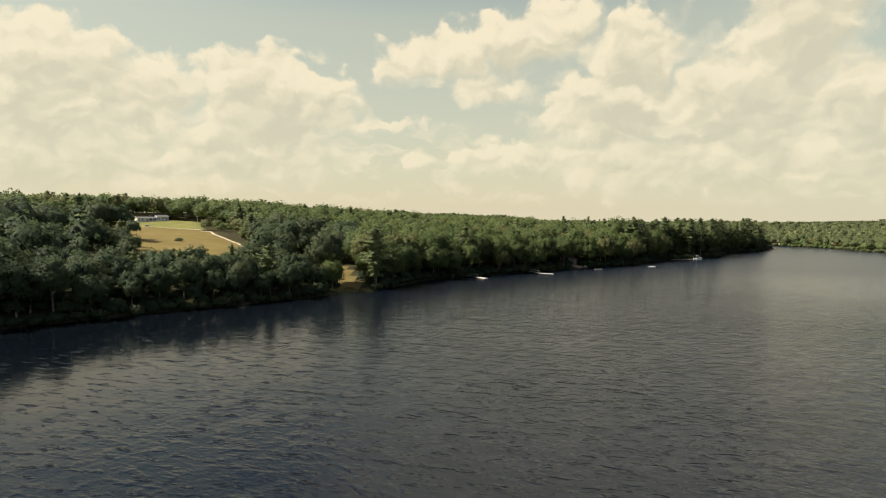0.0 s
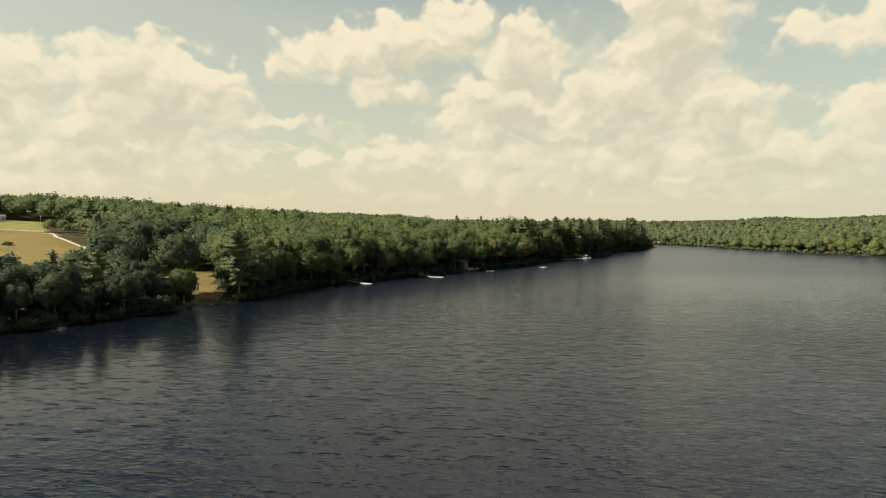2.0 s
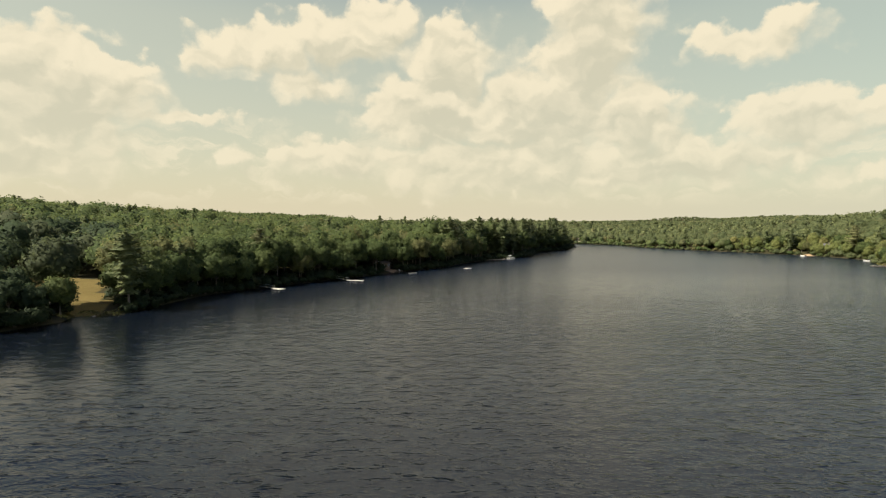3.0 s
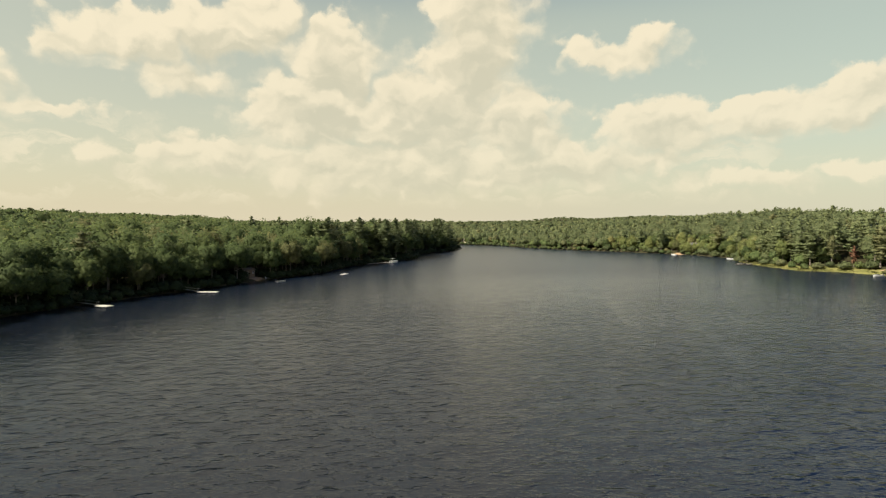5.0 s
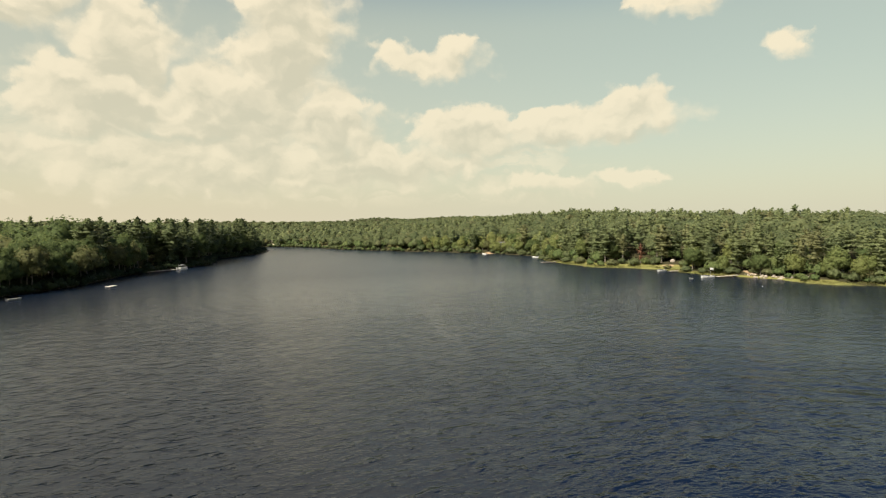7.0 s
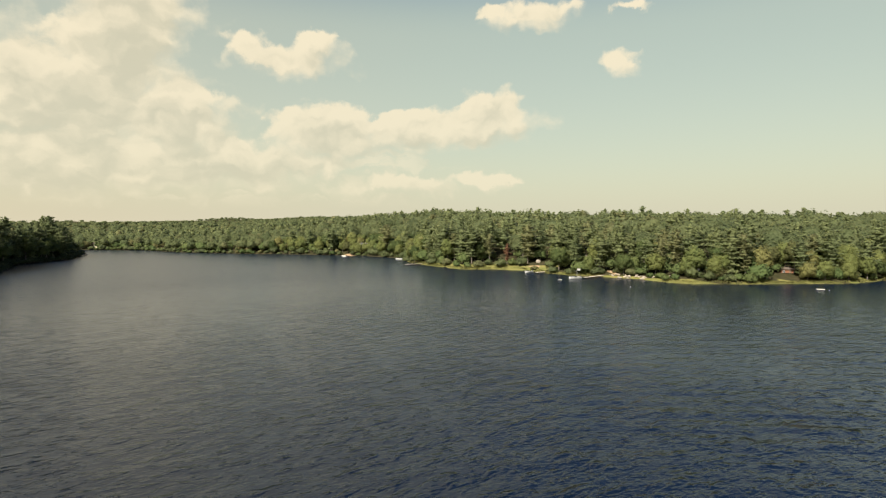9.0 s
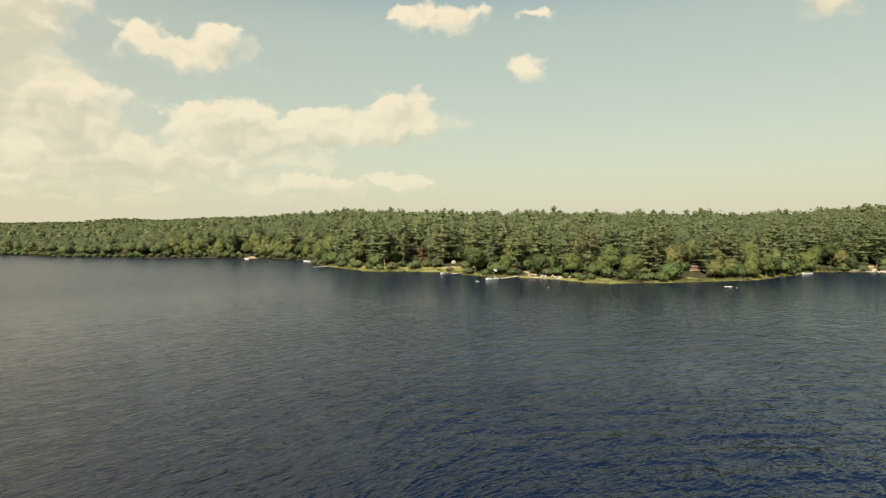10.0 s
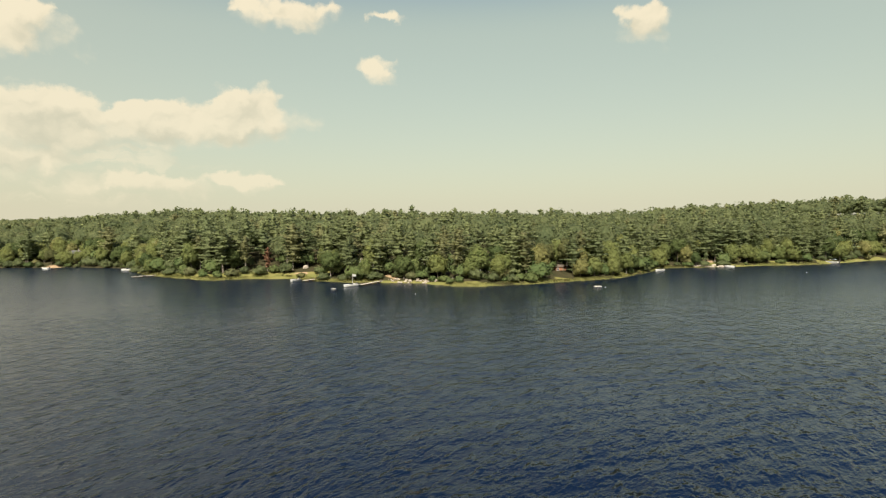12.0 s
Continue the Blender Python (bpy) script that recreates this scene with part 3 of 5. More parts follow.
def pine_crown(seed, high, wide, tiers, arms, per_arm, size, bare=0.22, tips=4, sides=12):
    """Whorls of level boughs: shelves of needles round the stem, ragged where the boughs reach out, gaps between the tiers."""
    r = np.random.RandomState(seed)
    chunks, boughs, rings = [], [], []
    round_ = np.arange(sides) * 6.2832 / sides
    gap = high * (1 - bare) / tiers
    for i in range(tiers):
        t = i / (tiers - 1)
        z = high * (bare + (0.97 - bare) * (1 - (1 - t) ** 1.2)) + (r.uniform(-0.3, 0.3) * gap if t < 1 else 0.0)
        spread = wide * (0.45 + 0.75 * t if t < 0.28 else 0.66 + 0.34 * (1 - t) / 0.72 if t < 0.5 else 0.86 * ((1 - t) / 0.5) ** 0.55 + 0.10)
        n = max(3, int(round(arms * (1 - 0.4 * t))))
        edge, tilt = np.full(sides, 0.42 * spread), np.zeros(sides)
        for k in range(n):
            if t < 0.85 and r.rand() < 0.12:
                continue
            ang = k * 6.283 / n + i * 1.1 + r.uniform(-0.4, 0.4)
            L = spread * r.uniform(0.45, 1.3)
            lift = r.uniform(-0.04, 0.16) + 0.22 * t
            off = np.abs((round_ - ang + math.pi) % 6.2832 - math.pi)
            edge = np.maximum(edge, 0.86 * L * np.exp(-(off / 0.62) ** 2))
            m = max(2, int(per_arm * (0.45 + 0.55 * L / wide)))
            s = np.sqrt(r.uniform(0.08, 1.0, m))
            side = r.normal(0, 0.24, m) * L * 0.6 * (0.35 + s)
            x = np.cos(ang) * s * L - np.sin(ang) * side
            y = np.sin(ang) * s * L + np.cos(ang) * side
            zz = z + lift * s * L * s + r.normal(0.06, 0.16, m) + 0.16 * gap * (1 - s)
            chunks.append(fronds(r, np.stack([x, y, zz], 1), ang, size * (0.8 + 0.3 * (1 - t)), 0.1 + 0.4 * t))
            if t > 0.62:
                q = tips
                at = np.stack([np.cos(ang) * L * 0.45 * r.uniform(0.1, 1, q), np.sin(ang) * L * 0.45 * r.uniform(0.1, 1, q), z + r.uniform(-0.4, 0.8, q)], 1)
                chunks.append(sprays(r, at, unit(np.tile((np.cos(ang), np.sin(ang), 0.5), (q, 1))), size * 0.75))
            boughs.append((z, ang, L * 0.8, lift))
        shake = r.uniform(-0.12, 0.12, sides) * gap
        rings.append(np.stack([np.cos(round_) * edge * 0.55, np.sin(round_) * edge * 0.55, z - 0.22 * gap + shake], 1))
        rings.append(np.stack([np.cos(round_) * edge, np.sin(round_) * edge, z + shake + 0.05 * edge], 1))
        inner = np.minimum(edge * 0.6, 0.5 * spread)
        rings.append(np.stack([np.cos(round_) * inner, np.sin(round_) * inner, z + 0.42 * gap + shake], 1))
    v = np.concatenate(rings + [np.array([(0, 0, high)])])
    rows_ = len(rings)
    a, j = np.meshgrid(np.arange(rows_ - 1) * sides, np.arange(sides), indexing="ij")
    a, j, k = a.ravel(), j.ravel(), ((j + 1) % sides).ravel()
    f = np.concatenate([np.stack([a + j, a + k, a + sides + k], 1), np.stack([a + j, a + sides + k, a + sides + j], 1),
                        np.stack([(rows_ - 1) * sides + np.arange(sides), (rows_ - 1) * sides + (np.arange(sides) + 1) % sides, np.full(sides, len(v) - 1)], 1)])
    soft = unit(v * (1, 1, 0) + (0, 0, 1e-3)) * 0.9 + (0, 0, 0.55)
    soft[:-1][np.arange(rows_ * sides) // sides % 3 == 0, 2] -= 0.75
    chunks.append((v, f, unit(soft)))
    return joined(chunks), boughs


def trunk_mesh(seed, high, foot, limbs):
    """A leaning, tapered stem with a flared foot, and limbs that reach to the given points."""
    r = random.Random(seed)
    bm = bmesh.new()
    pts = [Vector((0, 0, -0.6))]
    for i in range(1, 6):
        pts.append(Vector((r.uniform(-0.13, 0.13) * i * 0.5, r.uniform(-0.13, 0.13) * i * 0.5, high * i / 5)))
    for i in range(5):
        ra, rb = foot * (1.35 if i == 0 else 1 - 0.19 * i), foot * (1 - 0.19 * (i + 1) + 0.03)
        rod(bm, pts[i], pts[i + 1], ra, rb, 6)
    for a, b, ra in limbs:
        rod(bm, a, b, ra, ra * 0.35, 4)
    return bm


def make_broad(seed, high, wide, low, mat=M_LEAF_SHADED):
    t = thing("broadleaf_tree", pose(0, 0, 0), "", "tree")
    (v, f, n), balls = broad_crown(seed, high, wide, 26, 1450, 0.62, low, 3)
    limbs = []
    for c, rad in balls[2::2]:
        z0 = min(high * 0.62, max(high * 0.16, c[2] * 0.62))
        limbs.append(((0, 0, z0), tuple(c), high * 0.0085))
    part("trunk", trunk_mesh(seed, high * 0.8, high * 0.017, limbs), M_BARK, t)
    part("crown", mesh_from("crown", v, f, mat, normals=n), mat, t)
    return t


def make_pine(seed, high, wide, bare, mat=M_NEEDLE):
    t = thing("pine_tree", pose(0, 0, 0), "", "tree")
    (v, f, n), boughs = pine_crown(seed, high, wide, 15, 6, 13, 1.0, bare)
    limbs = []
    for z, ang, L, lift in boughs[::3]:
        limbs.append(((0, 0, z - 0.1), (math.cos(ang) * L, math.sin(ang) * L, z + lift * L * 0.7), 0.07))
    part("trunk", trunk_mesh(seed, high * 0.97, high * 0.0135, limbs), M_BARK, t)
    part("crown", mesh_from("crown", v, f, mat, normals=n), mat, t)
    return t


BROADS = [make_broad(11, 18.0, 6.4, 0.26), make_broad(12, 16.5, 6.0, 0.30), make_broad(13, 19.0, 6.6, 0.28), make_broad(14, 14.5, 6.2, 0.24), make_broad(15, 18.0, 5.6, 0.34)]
LIT_BROADS = [make_broad(61, 17.0, 6.4, 0.24, M_LEAF_LIT), make_broad(62, 18.5, 6.0, 0.28, M_LEAF_LIT), make_broad(63, 15.5, 6.2, 0.22, M_LEAF_LIT), make_broad(64, 18.0, 5.6, 0.30, M_LEAF_LIT)]
BIRCHES = [make_broad(16, 14.0, 4.6, 0.14, M_BIRCH), make_broad(17, 12.5, 4.8, 0.08, M_BIRCH), make_broad(18, 15.0, 4.4, 0.2, M_BIRCH)]
PINES = [make_pine(21, 22.5, 6.2, 0.14), make_pine(22, 24.0, 6.6, 0.20), make_pine(23, 20.5, 6.0, 0.10), make_pine(24, 23.5, 5.8, 0.28)]

DARK_PINES = [make_pine(25, 22.0, 6.0, 0.16, M_DARK_NEEDLE), make_pine(26, 23.5, 6.4, 0.22, M_DARK_NEEDLE), make_pine(27, 20.0, 6.2, 0.12, M_DARK_NEEDLE)]

WOODS = np.random.RandomState(77)


def scatter(x0, x1, y0, y1, step):
    """Jittered grid of points."""
    xs, ys = np.meshgrid(np.arange(x0, x1, step), np.arange(y0, y1, step * 0.87))
    xs = xs + (np.arange(xs.shape[0]) % 2)[:, None] * step / 2
    p = np.stack([xs.ravel(), ys.ravel()], 1)
    return p + WOODS.uniform(-0.36, 0.36, p.shape) * step


LOW = [(-146, 275, 50, 0.60), (-205, 395, 62, 0.42), (-88, 192, 48, 0.64), (-72, 168, 22, 0.72)]      # places where the trees stay lower: x, y, radius, share
OPEN = []          # spots kept free of trees: x, y, radius


def wooded(p, margin=0.0):
    x, y = p[:, 0], p[:, 1]
    ok = np.ones(len(p), bool)
    for poly in CLEARINGS + [LAWN_PENINSULA]:
        ok &= ~inside_of(x, y, poly)
    for a, b, r in OPEN + [(a, b, r * 0.75) for a, b, r in SANDS]:
        ok &= np.hypot(x - a, y - b) > r
    return ok


def stature(x, y):
    k = 1.0
    for a, b, r, s in LOW:
        k = min(k, s if math.hypot(x - a, y - b) < r else 1.0)
    if x > 280:
        k *= 0.90 * float(np.interp(y, (300, 400, 470), (1.0, 0.86, 0.60)))
    return k * (1.16 if 100 < x < 300 and 335 < y < 520 and x < 0.45 * y + 40 else 1.0)


def shaded_cape(x, y):
    """Cape before the hayfield, where leaves carry shade in their colour; sunlit tone elsewhere."""
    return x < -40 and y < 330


def pine_share(x, y, west):
    """How many of the trees are pines, place by place."""
    on_point = np.clip((y - 330) / 40, 0, 1) * np.clip((x - 100) / 50, 0, 1)
    pen = np.where(y > 260, np.clip(0.75 - (y - 260) / 45, 0.06, 0.75), np.where(y > 128, 0.78, np.where(y > 45, 0.36, 0.5)))
    return np.where(west, 0.06 + 0.72 * on_point, pen)

OPEN += [(333, 85, 5), (340, 84, 6), (329, 113, 4), (331, 163, 5), (335, 163, 5), (340, 163, 5), (400, 350, 5), (351, 213, 5), (-166, 300, 8), (330, 171, 4), (336, 120, 10), (443, 384, 9), (341, 152, 7), (75, 312, 2.5), (347, 190, 7), (344, 210, 5), (336, 206, 5)]


def plant_woods():
    # the nearest rows are trees of their own
    p = scatter(-110, 480, -110, 540, 6.6)
    d, west = shore(p[:, 0], p[:, 1])
    band = np.where(west, 17.0, 22.0)
    ok = (d > 1.2) & (d < band) & wooded(p) & (p[:, 1] > np.where(west, 120, -110)) & ~((~west) & (p[:, 1] > 420))
    p, d, west = p[ok], d[ok], west[ok]
    z = ground_z(p[:, 0], p[:, 1])
    share = pine_share(p[:, 0], p[:, 1], west)
    n_b = n_p = 0
    for (x, y), zz, di, we, s in zip(p, z, d, west, share):
        pine = WOODS.rand() < s * (0.75 if di < 6 else 1.1)
        if pine:
            src, n_p = DARK_PINES[n_p % 3] if we else PINES[n_p % 4], n_p + 1
            k = WOODS.uniform(0.72, 1.04)
            label = "tall dark green pine with layered level boughs by the lake"
        else:
            pale = (not we) and WOODS.rand() < (0.8 if di < 12 or y > 270 else 0.5)
            src, n_b = (BIRCHES[n_b % 3] if pale else BROADS[n_b % 5] if shaded_cape(x, y) else LIT_BROADS[n_b % 4]), n_b + 1
            k = WOODS.uniform(0.72, 1.08) * (0.86 if di < 6 else 1.0) * (1.0 if we or pale else 0.85)
            label = "pale yellow-green birch with an airy crown by the water" if pale else "broad-leaved green tree with a billowing crown on the shore"
        k *= stature(x, y)
        m = Matrix.LocRotScale((x, y, zz - 0.1), Euler((WOODS.normal(0, 0.03), WOODS.normal(0, 0.03), WOODS.uniform(0, 6.28))), (k * WOODS.uniform(0.9, 1.12), k * WOODS.uniform(0.9, 1.12), k))
        tagged(copy_thing(src, m), label, "tree", "pines on the shore" if pine else "broad-leaved trees on the shore")


def woodland(name, p, seed, label, wide, high, lobes, count, size, pines=None, core=2, fronds_each=5):
    """A wood too deep to count: many simpler crowns joined."""
    r = np.random.RandomState(seed)
    kinds = [broad_crown(seed * 10 + k, high * (0.92 + 0.05 * k), wide * (1.08 - 0.05 * k), lobes, count, size, 0.12, core, -0.25, 0.5)[0] for k in range(5)]
    evergreen = [pine_crown(seed * 10 + 5 + k, high * (1.0 + 0.05 * k), wide * 0.86, 9, 5, fronds_each, size * 1.5, 0.3, 3, 8 if core > 1 else 5)[0] for k in range(4)]
    z = ground_z(p[:, 0], p[:, 1])
    pines = np.zeros(len(p), bool) if pines is None else pines
    dark = np.array([shaded_cape(x, y) for x, y in p])
    for kind, here, models, mat in (("broadleaf_", ~pines & ~dark & (p[:, 0] <= 280), kinds, M_LEAF_LIT), ("pale_broadleaf_", ~pines & (p[:, 0] > 280), kinds, M_PALE_LEAF), ("oak_", ~pines & dark, kinds, M_LEAF_SHADED), ("pine_", pines & (p[:, 0] > 280), evergreen, M_NEEDLE), ("dark_pine_", pines & (p[:, 0] <= 280), evergreen, M_DARK_NEEDLE)):
        vs, fs, ts, ns, k = [], [], [], [], 0
        for j in np.nonzero(here)[0]:
            v, f, nn = models[r.randint(len(models))]
            a, s = r.uniform(0, 6.28), r.uniform(0.74, 1.16) * stature(p[j, 0], p[j, 1])
            c, sn = math.cos(a) * s * r.uniform(0.9, 1.2), math.sin(a) * s
            w_ = np.stack([v[:, 0] * c - v[:, 1] * sn + p[j, 0], v[:, 0] * sn + v[:, 1] * c + p[j, 1], v[:, 2] * s * r.uniform(0.9, 1.08) + z[j] - 0.5], 1)
            vs.append(w_)
            fs.append(f + k)
            ns.append(np.stack([nn[:, 0] * math.cos(a) - nn[:, 1] * math.sin(a), nn[:, 0] * math.sin(a) + nn[:, 1] * math.cos(a), nn[:, 2]], 1))
            ts.append(np.full(len(v), r.rand()))
            k += len(v)
        if vs:
            f = np.concatenate(fs)
            me = mesh_from(name, np.concatenate(vs), f, mat, np.concatenate(ts), normals=np.concatenate(ns))
            tagged(new(kind + name, me), label, "forest", kind="stuff")


def plant_forest():
    p = scatter(-330, 560, -260, 760, 8.7)
    d, west = shore(p[:, 0], p[:, 1])
    ok = (d > 2.2) & (d < np.where(west, 150, np.where(p[:, 1] < 60, 150, 70))) & wooded(p)
    ok &= np.where(west, (p[:, 1] > 100), p[:, 0] > 280)
    near = np.where(west, 17.0, 22.0)
    ok &= (d > near) | (west & (p[:, 1] < 120)) | (~west & ((p[:, 1] > 420) | (p[:, 1] < -110)))
    p, west, d = p[ok], west[ok], d[ok]
    pines = WOODS.rand(len(p)) < pine_share(p[:, 0], p[:, 1], west)
    edge = d < 45
    woodland("wood", p[edge], 5, "dense green mixed woodland behind the shore", 6.0, 17.0, 18, 470, 0.85, pines[edge], 2, 9)
    woodland("deep_wood", p[~edge], 8, "deep green mixed woodland on rising ground", 6.0, 17.0, 15, 300, 1.0, pines[~edge], 2, 6)
    p = scatter(-900, 900, -400, 1500, 12.0)
    d, west = shore(p[:, 0], p[:, 1])
    ok = (d > np.where(west, 150, np.where(p[:, 1] < 60, 150, 80))) & (d < np.where(west, 750, 330)) & wooded(p) & (p[:, 1] > -0.42 * p[:, 0])
    ok &= (np.degrees(np.arctan2(p[:, 0], p[:, 1])) > -50)
    p, west = p[ok], west[ok]
    pines = WOODS.rand(len(p)) < np.where(west, 0.08, 0.3)
    close = np.hypot(p[:, 0], p[:, 1] - 60) < 620
    woodland("hill_wood", p[close], 6, "wooded hillside with a dense green canopy", 7.3, 17.0, 12, 130, 1.25, pines[close], 2, 4)
    woodland("ridge_wood", p[~close], 9, "distant wooded hills with dense green canopy", 7.6, 17.0, 9, 60, 1.8, pines[~close], 1, 3)
    p = scatter(-1900, 2300, 700, 2700, 44.0)
    d, west = shore(p[:, 0], p[:, 1])
    bear = np.degrees(np.arctan2(p[:, 0], p[:, 1]))
    ok = (d > np.where(west, 750, 330)) & (bear > -12) & (bear < 62)
    p = p[ok]
    woodland("far_wood", p, 7, "far wooded ridge on the horizon", 25.0, 17.0, 12, 34, 4.5, None, 1)


plant_woods()
plant_forest()
lone = Matrix.LocRotScale((-100, 216, float(ground_z(-100, 216))), Euler((0, 0, 1.0)), (0.5, 0.5, 0.44))
tagged(copy_thing(DARK_PINES[2], lone), "small dark conifer at the foot of the hayfield", "tree")
for o in BROADS + LIT_BROADS + BIRCHES + PINES + DARK_PINES:
    for c in (*o.children_recursive, o):
        bpy.data.objects.remove(c)


# ---------------------------------------------------------------- shrubs and marsh grass
def make_shrub(seed, high, wide, mat):
    t = thing("shrub", pose(0, 0, 0), "", "shrub")
    (v, f, n), balls = broad_crown(seed, high, wide, 10, 240, 0.50, 0.0, 2, -0.4)
    part("foliage", mesh_from("foliage", v, f, mat, normals=n), mat, t)
    bm = bmesh.new()
    for c, rad in balls[::2]:
        rod(bm, (0, 0, -0.3), tuple(c), 0.07, 0.03, 5)
    part("stems", bm, M_BARK, t)
    return t


SHADED_SHRUBS = [make_shrub(41, 3.4, 2.5, M_SHRUB_SHADED), make_shrub(42, 2.6, 2.3, M_SHRUB_SHADED)]
SHRUBS = [make_shrub(31, 3.2, 2.3, M_SHRUB), make_shrub(32, 2.2, 2.0, M_SHRUB), make_shrub(33, 4.4, 2.6, M_PALE_LEAF), make_shrub(34, 2.8, 2.6, M_PALE_LEAF)]


def along(points, step):
    """Evenly spaced points on a line, with the unit normal to its left."""
    out = []
    for (ax, ay), (bx, by) in zip(points, points[1:]):
        L = math.hypot(bx - ax, by - ay)
        for i in range(int(L / step) + 1):
            s = (i + 0.5) * step / L
            if s < 1:
                out.append((ax + (bx - ax) * s, ay + (by - ay) * s, -(by - ay) / L, (bx - ax) / L))
    return out


def shrub_at(x, y, k, label, group="bushes on the shore", kinds=None):
    kinds = kinds or SHRUBS
    src = kinds[WOODS.randint(len(kinds))]
    m = Matrix.LocRotScale((x, y, float(ground_z(x, y)) - 0.15), Euler((0, 0, WOODS.uniform(0, 6.28))), (k * WOODS.uniform(0.9, 1.3), k * WOODS.uniform(0.9, 1.3), k * WOODS.uniform(0.8, 1.1)))
    tagged(copy_thing(src, m), label, "shrub", group)


def fringe():
    west = [p for p in NORTH_WEST if p[1] > 90]
    for x, y, nx, ny in along(west, 4.6):
        o = WOODS.uniform(-0.3, 1.8)
        if -40 < x < -24 and y > 196 and y < 212 or math.hypot(x - 74, y - 309) < 5:
            continue
        shrub_at(x + nx * o, y + ny * o, WOODS.uniform(0.75, 1.25), "shrub with shade in its dark green leaf colour, hanging over the water's edge", kinds=SHADED_SHRUBS)
    east = EAST
    for x, y, nx, ny in along(east, 5.4):
        o = WOODS.uniform(1.5, 8.0) if y < 285 else WOODS.uniform(-0.4, 2.0)
        px, py = x + nx * o, y + ny * o
        if all(math.hypot(px - a, py - b) > r * 0.8 for a, b, r in OPEN + SANDS):
            shrub_at(px, py, WOODS.uniform(0.6, 1.2), "leafy green shrub at the foot of shore trees")


def understory(name, x0, x1, y0, y1, step, deep, on_west, mat, label, grow=(0.7, 1.4)):
    """Young growth between the shore trees."""
    p = scatter(x0, x1, y0, y1, step)
    d, west = shore(p[:, 0], p[:, 1])
    p = p[(d > 2.5) & (d < deep) & (west == on_west) & wooded(p)]
    models = [broad_crown(60 + k, 3.0, 2.3, 8, 150, 0.42, 0.0, 2, -0.2)[0] for k in range(3)]
    z, chunks, tint = ground_z(p[:, 0], p[:, 1]), [], []
    for (x, y), zz in zip(p, z):
        v, f, n = models[WOODS.randint(3)]
        chunks.append((v * WOODS.uniform(*grow) + (x, y, zz - 0.2), f, n))
        tint.append(np.full(len(v), WOODS.rand()))
    v, f, n = joined(chunks)
    me = mesh_from(name, v, f, mat, np.concatenate(tint), normals=n)
    tagged(new(name, me), label, "undergrowth", kind="stuff")


def marsh():
    """Tufts of marsh grass along the east shore and the grassy point."""
    r = np.random.RandomState(51)
    seg = [p for p in EAST if -70 < p[1] < 285]
    pts = []
    for x, y, nx, ny in along(seg, 0.22) + along([(-38, 201), (-36, 206), (-27, 203), (-20, 217)], 0.2):
        for _ in range(15):
            o = r.uniform(-1.6, 3.0)
            pts.append((x + nx * o + r.uniform(-0.5, 0.5), y + ny * o + r.uniform(-0.5, 0.5)))
    p = np.array(pts)
    thick = ripple(p[:, 0], p[:, 1], 22, 9) + r.uniform(-0.5, 0.5, len(p))
    bare = np.zeros(len(p), bool)
    for a, b, rad in SANDS + [(324, 146, 9), (321, 132, 9)]:
        bare |= np.hypot(p[:, 0] - a, p[:, 1] - b) < rad
    p = p[(thick > -0.45) & ~bare]
    n = len(p)
    z = np.maximum(ground_z(p[:, 0], p[:, 1]), -0.25)
    ang, h, wd = r.uniform(0, 6.28, n), r.uniform(0.15, 0.42, n), r.uniform(0.07, 0.17, n)
    base = np.stack([p[:, 0], p[:, 1], z - 0.05], 1)
    a = np.stack([np.cos(ang), np.sin(ang), np.zeros(n)], 1) * wd[:, None]
    lean = np.stack([r.normal(0, 0.25, n), r.normal(0, 0.25, n), np.ones(n)], 1) * h[:, None]
    v = np.stack([base - a, base + a, base + a * 0.8 + lean, base - a * 0.9 + lean * 0.85], 1).reshape(-1, 3)
    i = np.arange(n)[:, None] * 4
    f = np.concatenate([i + (0, 1, 2), i + (0, 2, 3)], 1).reshape(-1, 3)
    nr = np.repeat(unit(np.stack([r.normal(0, 0.4, n), r.normal(0, 0.4, n), np.ones(n)], 1)), 4, axis=0)
    me = mesh_from("marsh_grass", v, f, M_MARSH, np.repeat(r.rand(n), 4), normals=nr)
    tagged(new("marsh_grass", me), "yellow-green marsh grass along the water's edge", "grass", kind="stuff")


# ---------------------------------------------------------------- rocks
def make_rock(seed, flat):
    bm = bmesh.new()
    bmesh.ops.create_icosphere(bm, subdivisions=2, radius=1.0)
    for v in bm.verts:
        c = v.co.copy()
        k = 1 + 0.30 * noise.noise(c * 1.3 + Vector((seed, 0, 0))) + 0.12 * noise.noise(c * 3.1 + Vector((0, seed, 0)))
        v.co = Vector((c.x * k, c.y * k * 0.8, max(-0.35, c.z * k * flat)))
    me = bpy.data.meshes.new("rock")
    bm.to_mesh(me)
    bm.free()
    me.materials.append(M_ROCK)
    return me


ROCKS = [make_rock(s, f) for s, f in ((1.7, 0.6), (5.2, 0.45), (9.1, 0.75), (14.3, 0.5))]


def rock_at(x, y, size, label="pale weathered granite boulder at the water's edge", z=None):
    ob = new("rock", ROCKS[WOODS.randint(4)])
    zz = max(float(ground_z(x, y)), -0.15) if z is None else z
    ob.matrix_world = Matrix.LocRotScale((x, y, zz + 0.18 * size), Euler((WOODS.normal(0, 0.15), WOODS.normal(0, 0.15), WOODS.uniform(0, 6.28))), (size, size, size * WOODS.uniform(0.7, 1.1)))
    tagged(ob, label, "rock", "boulders on the shore")


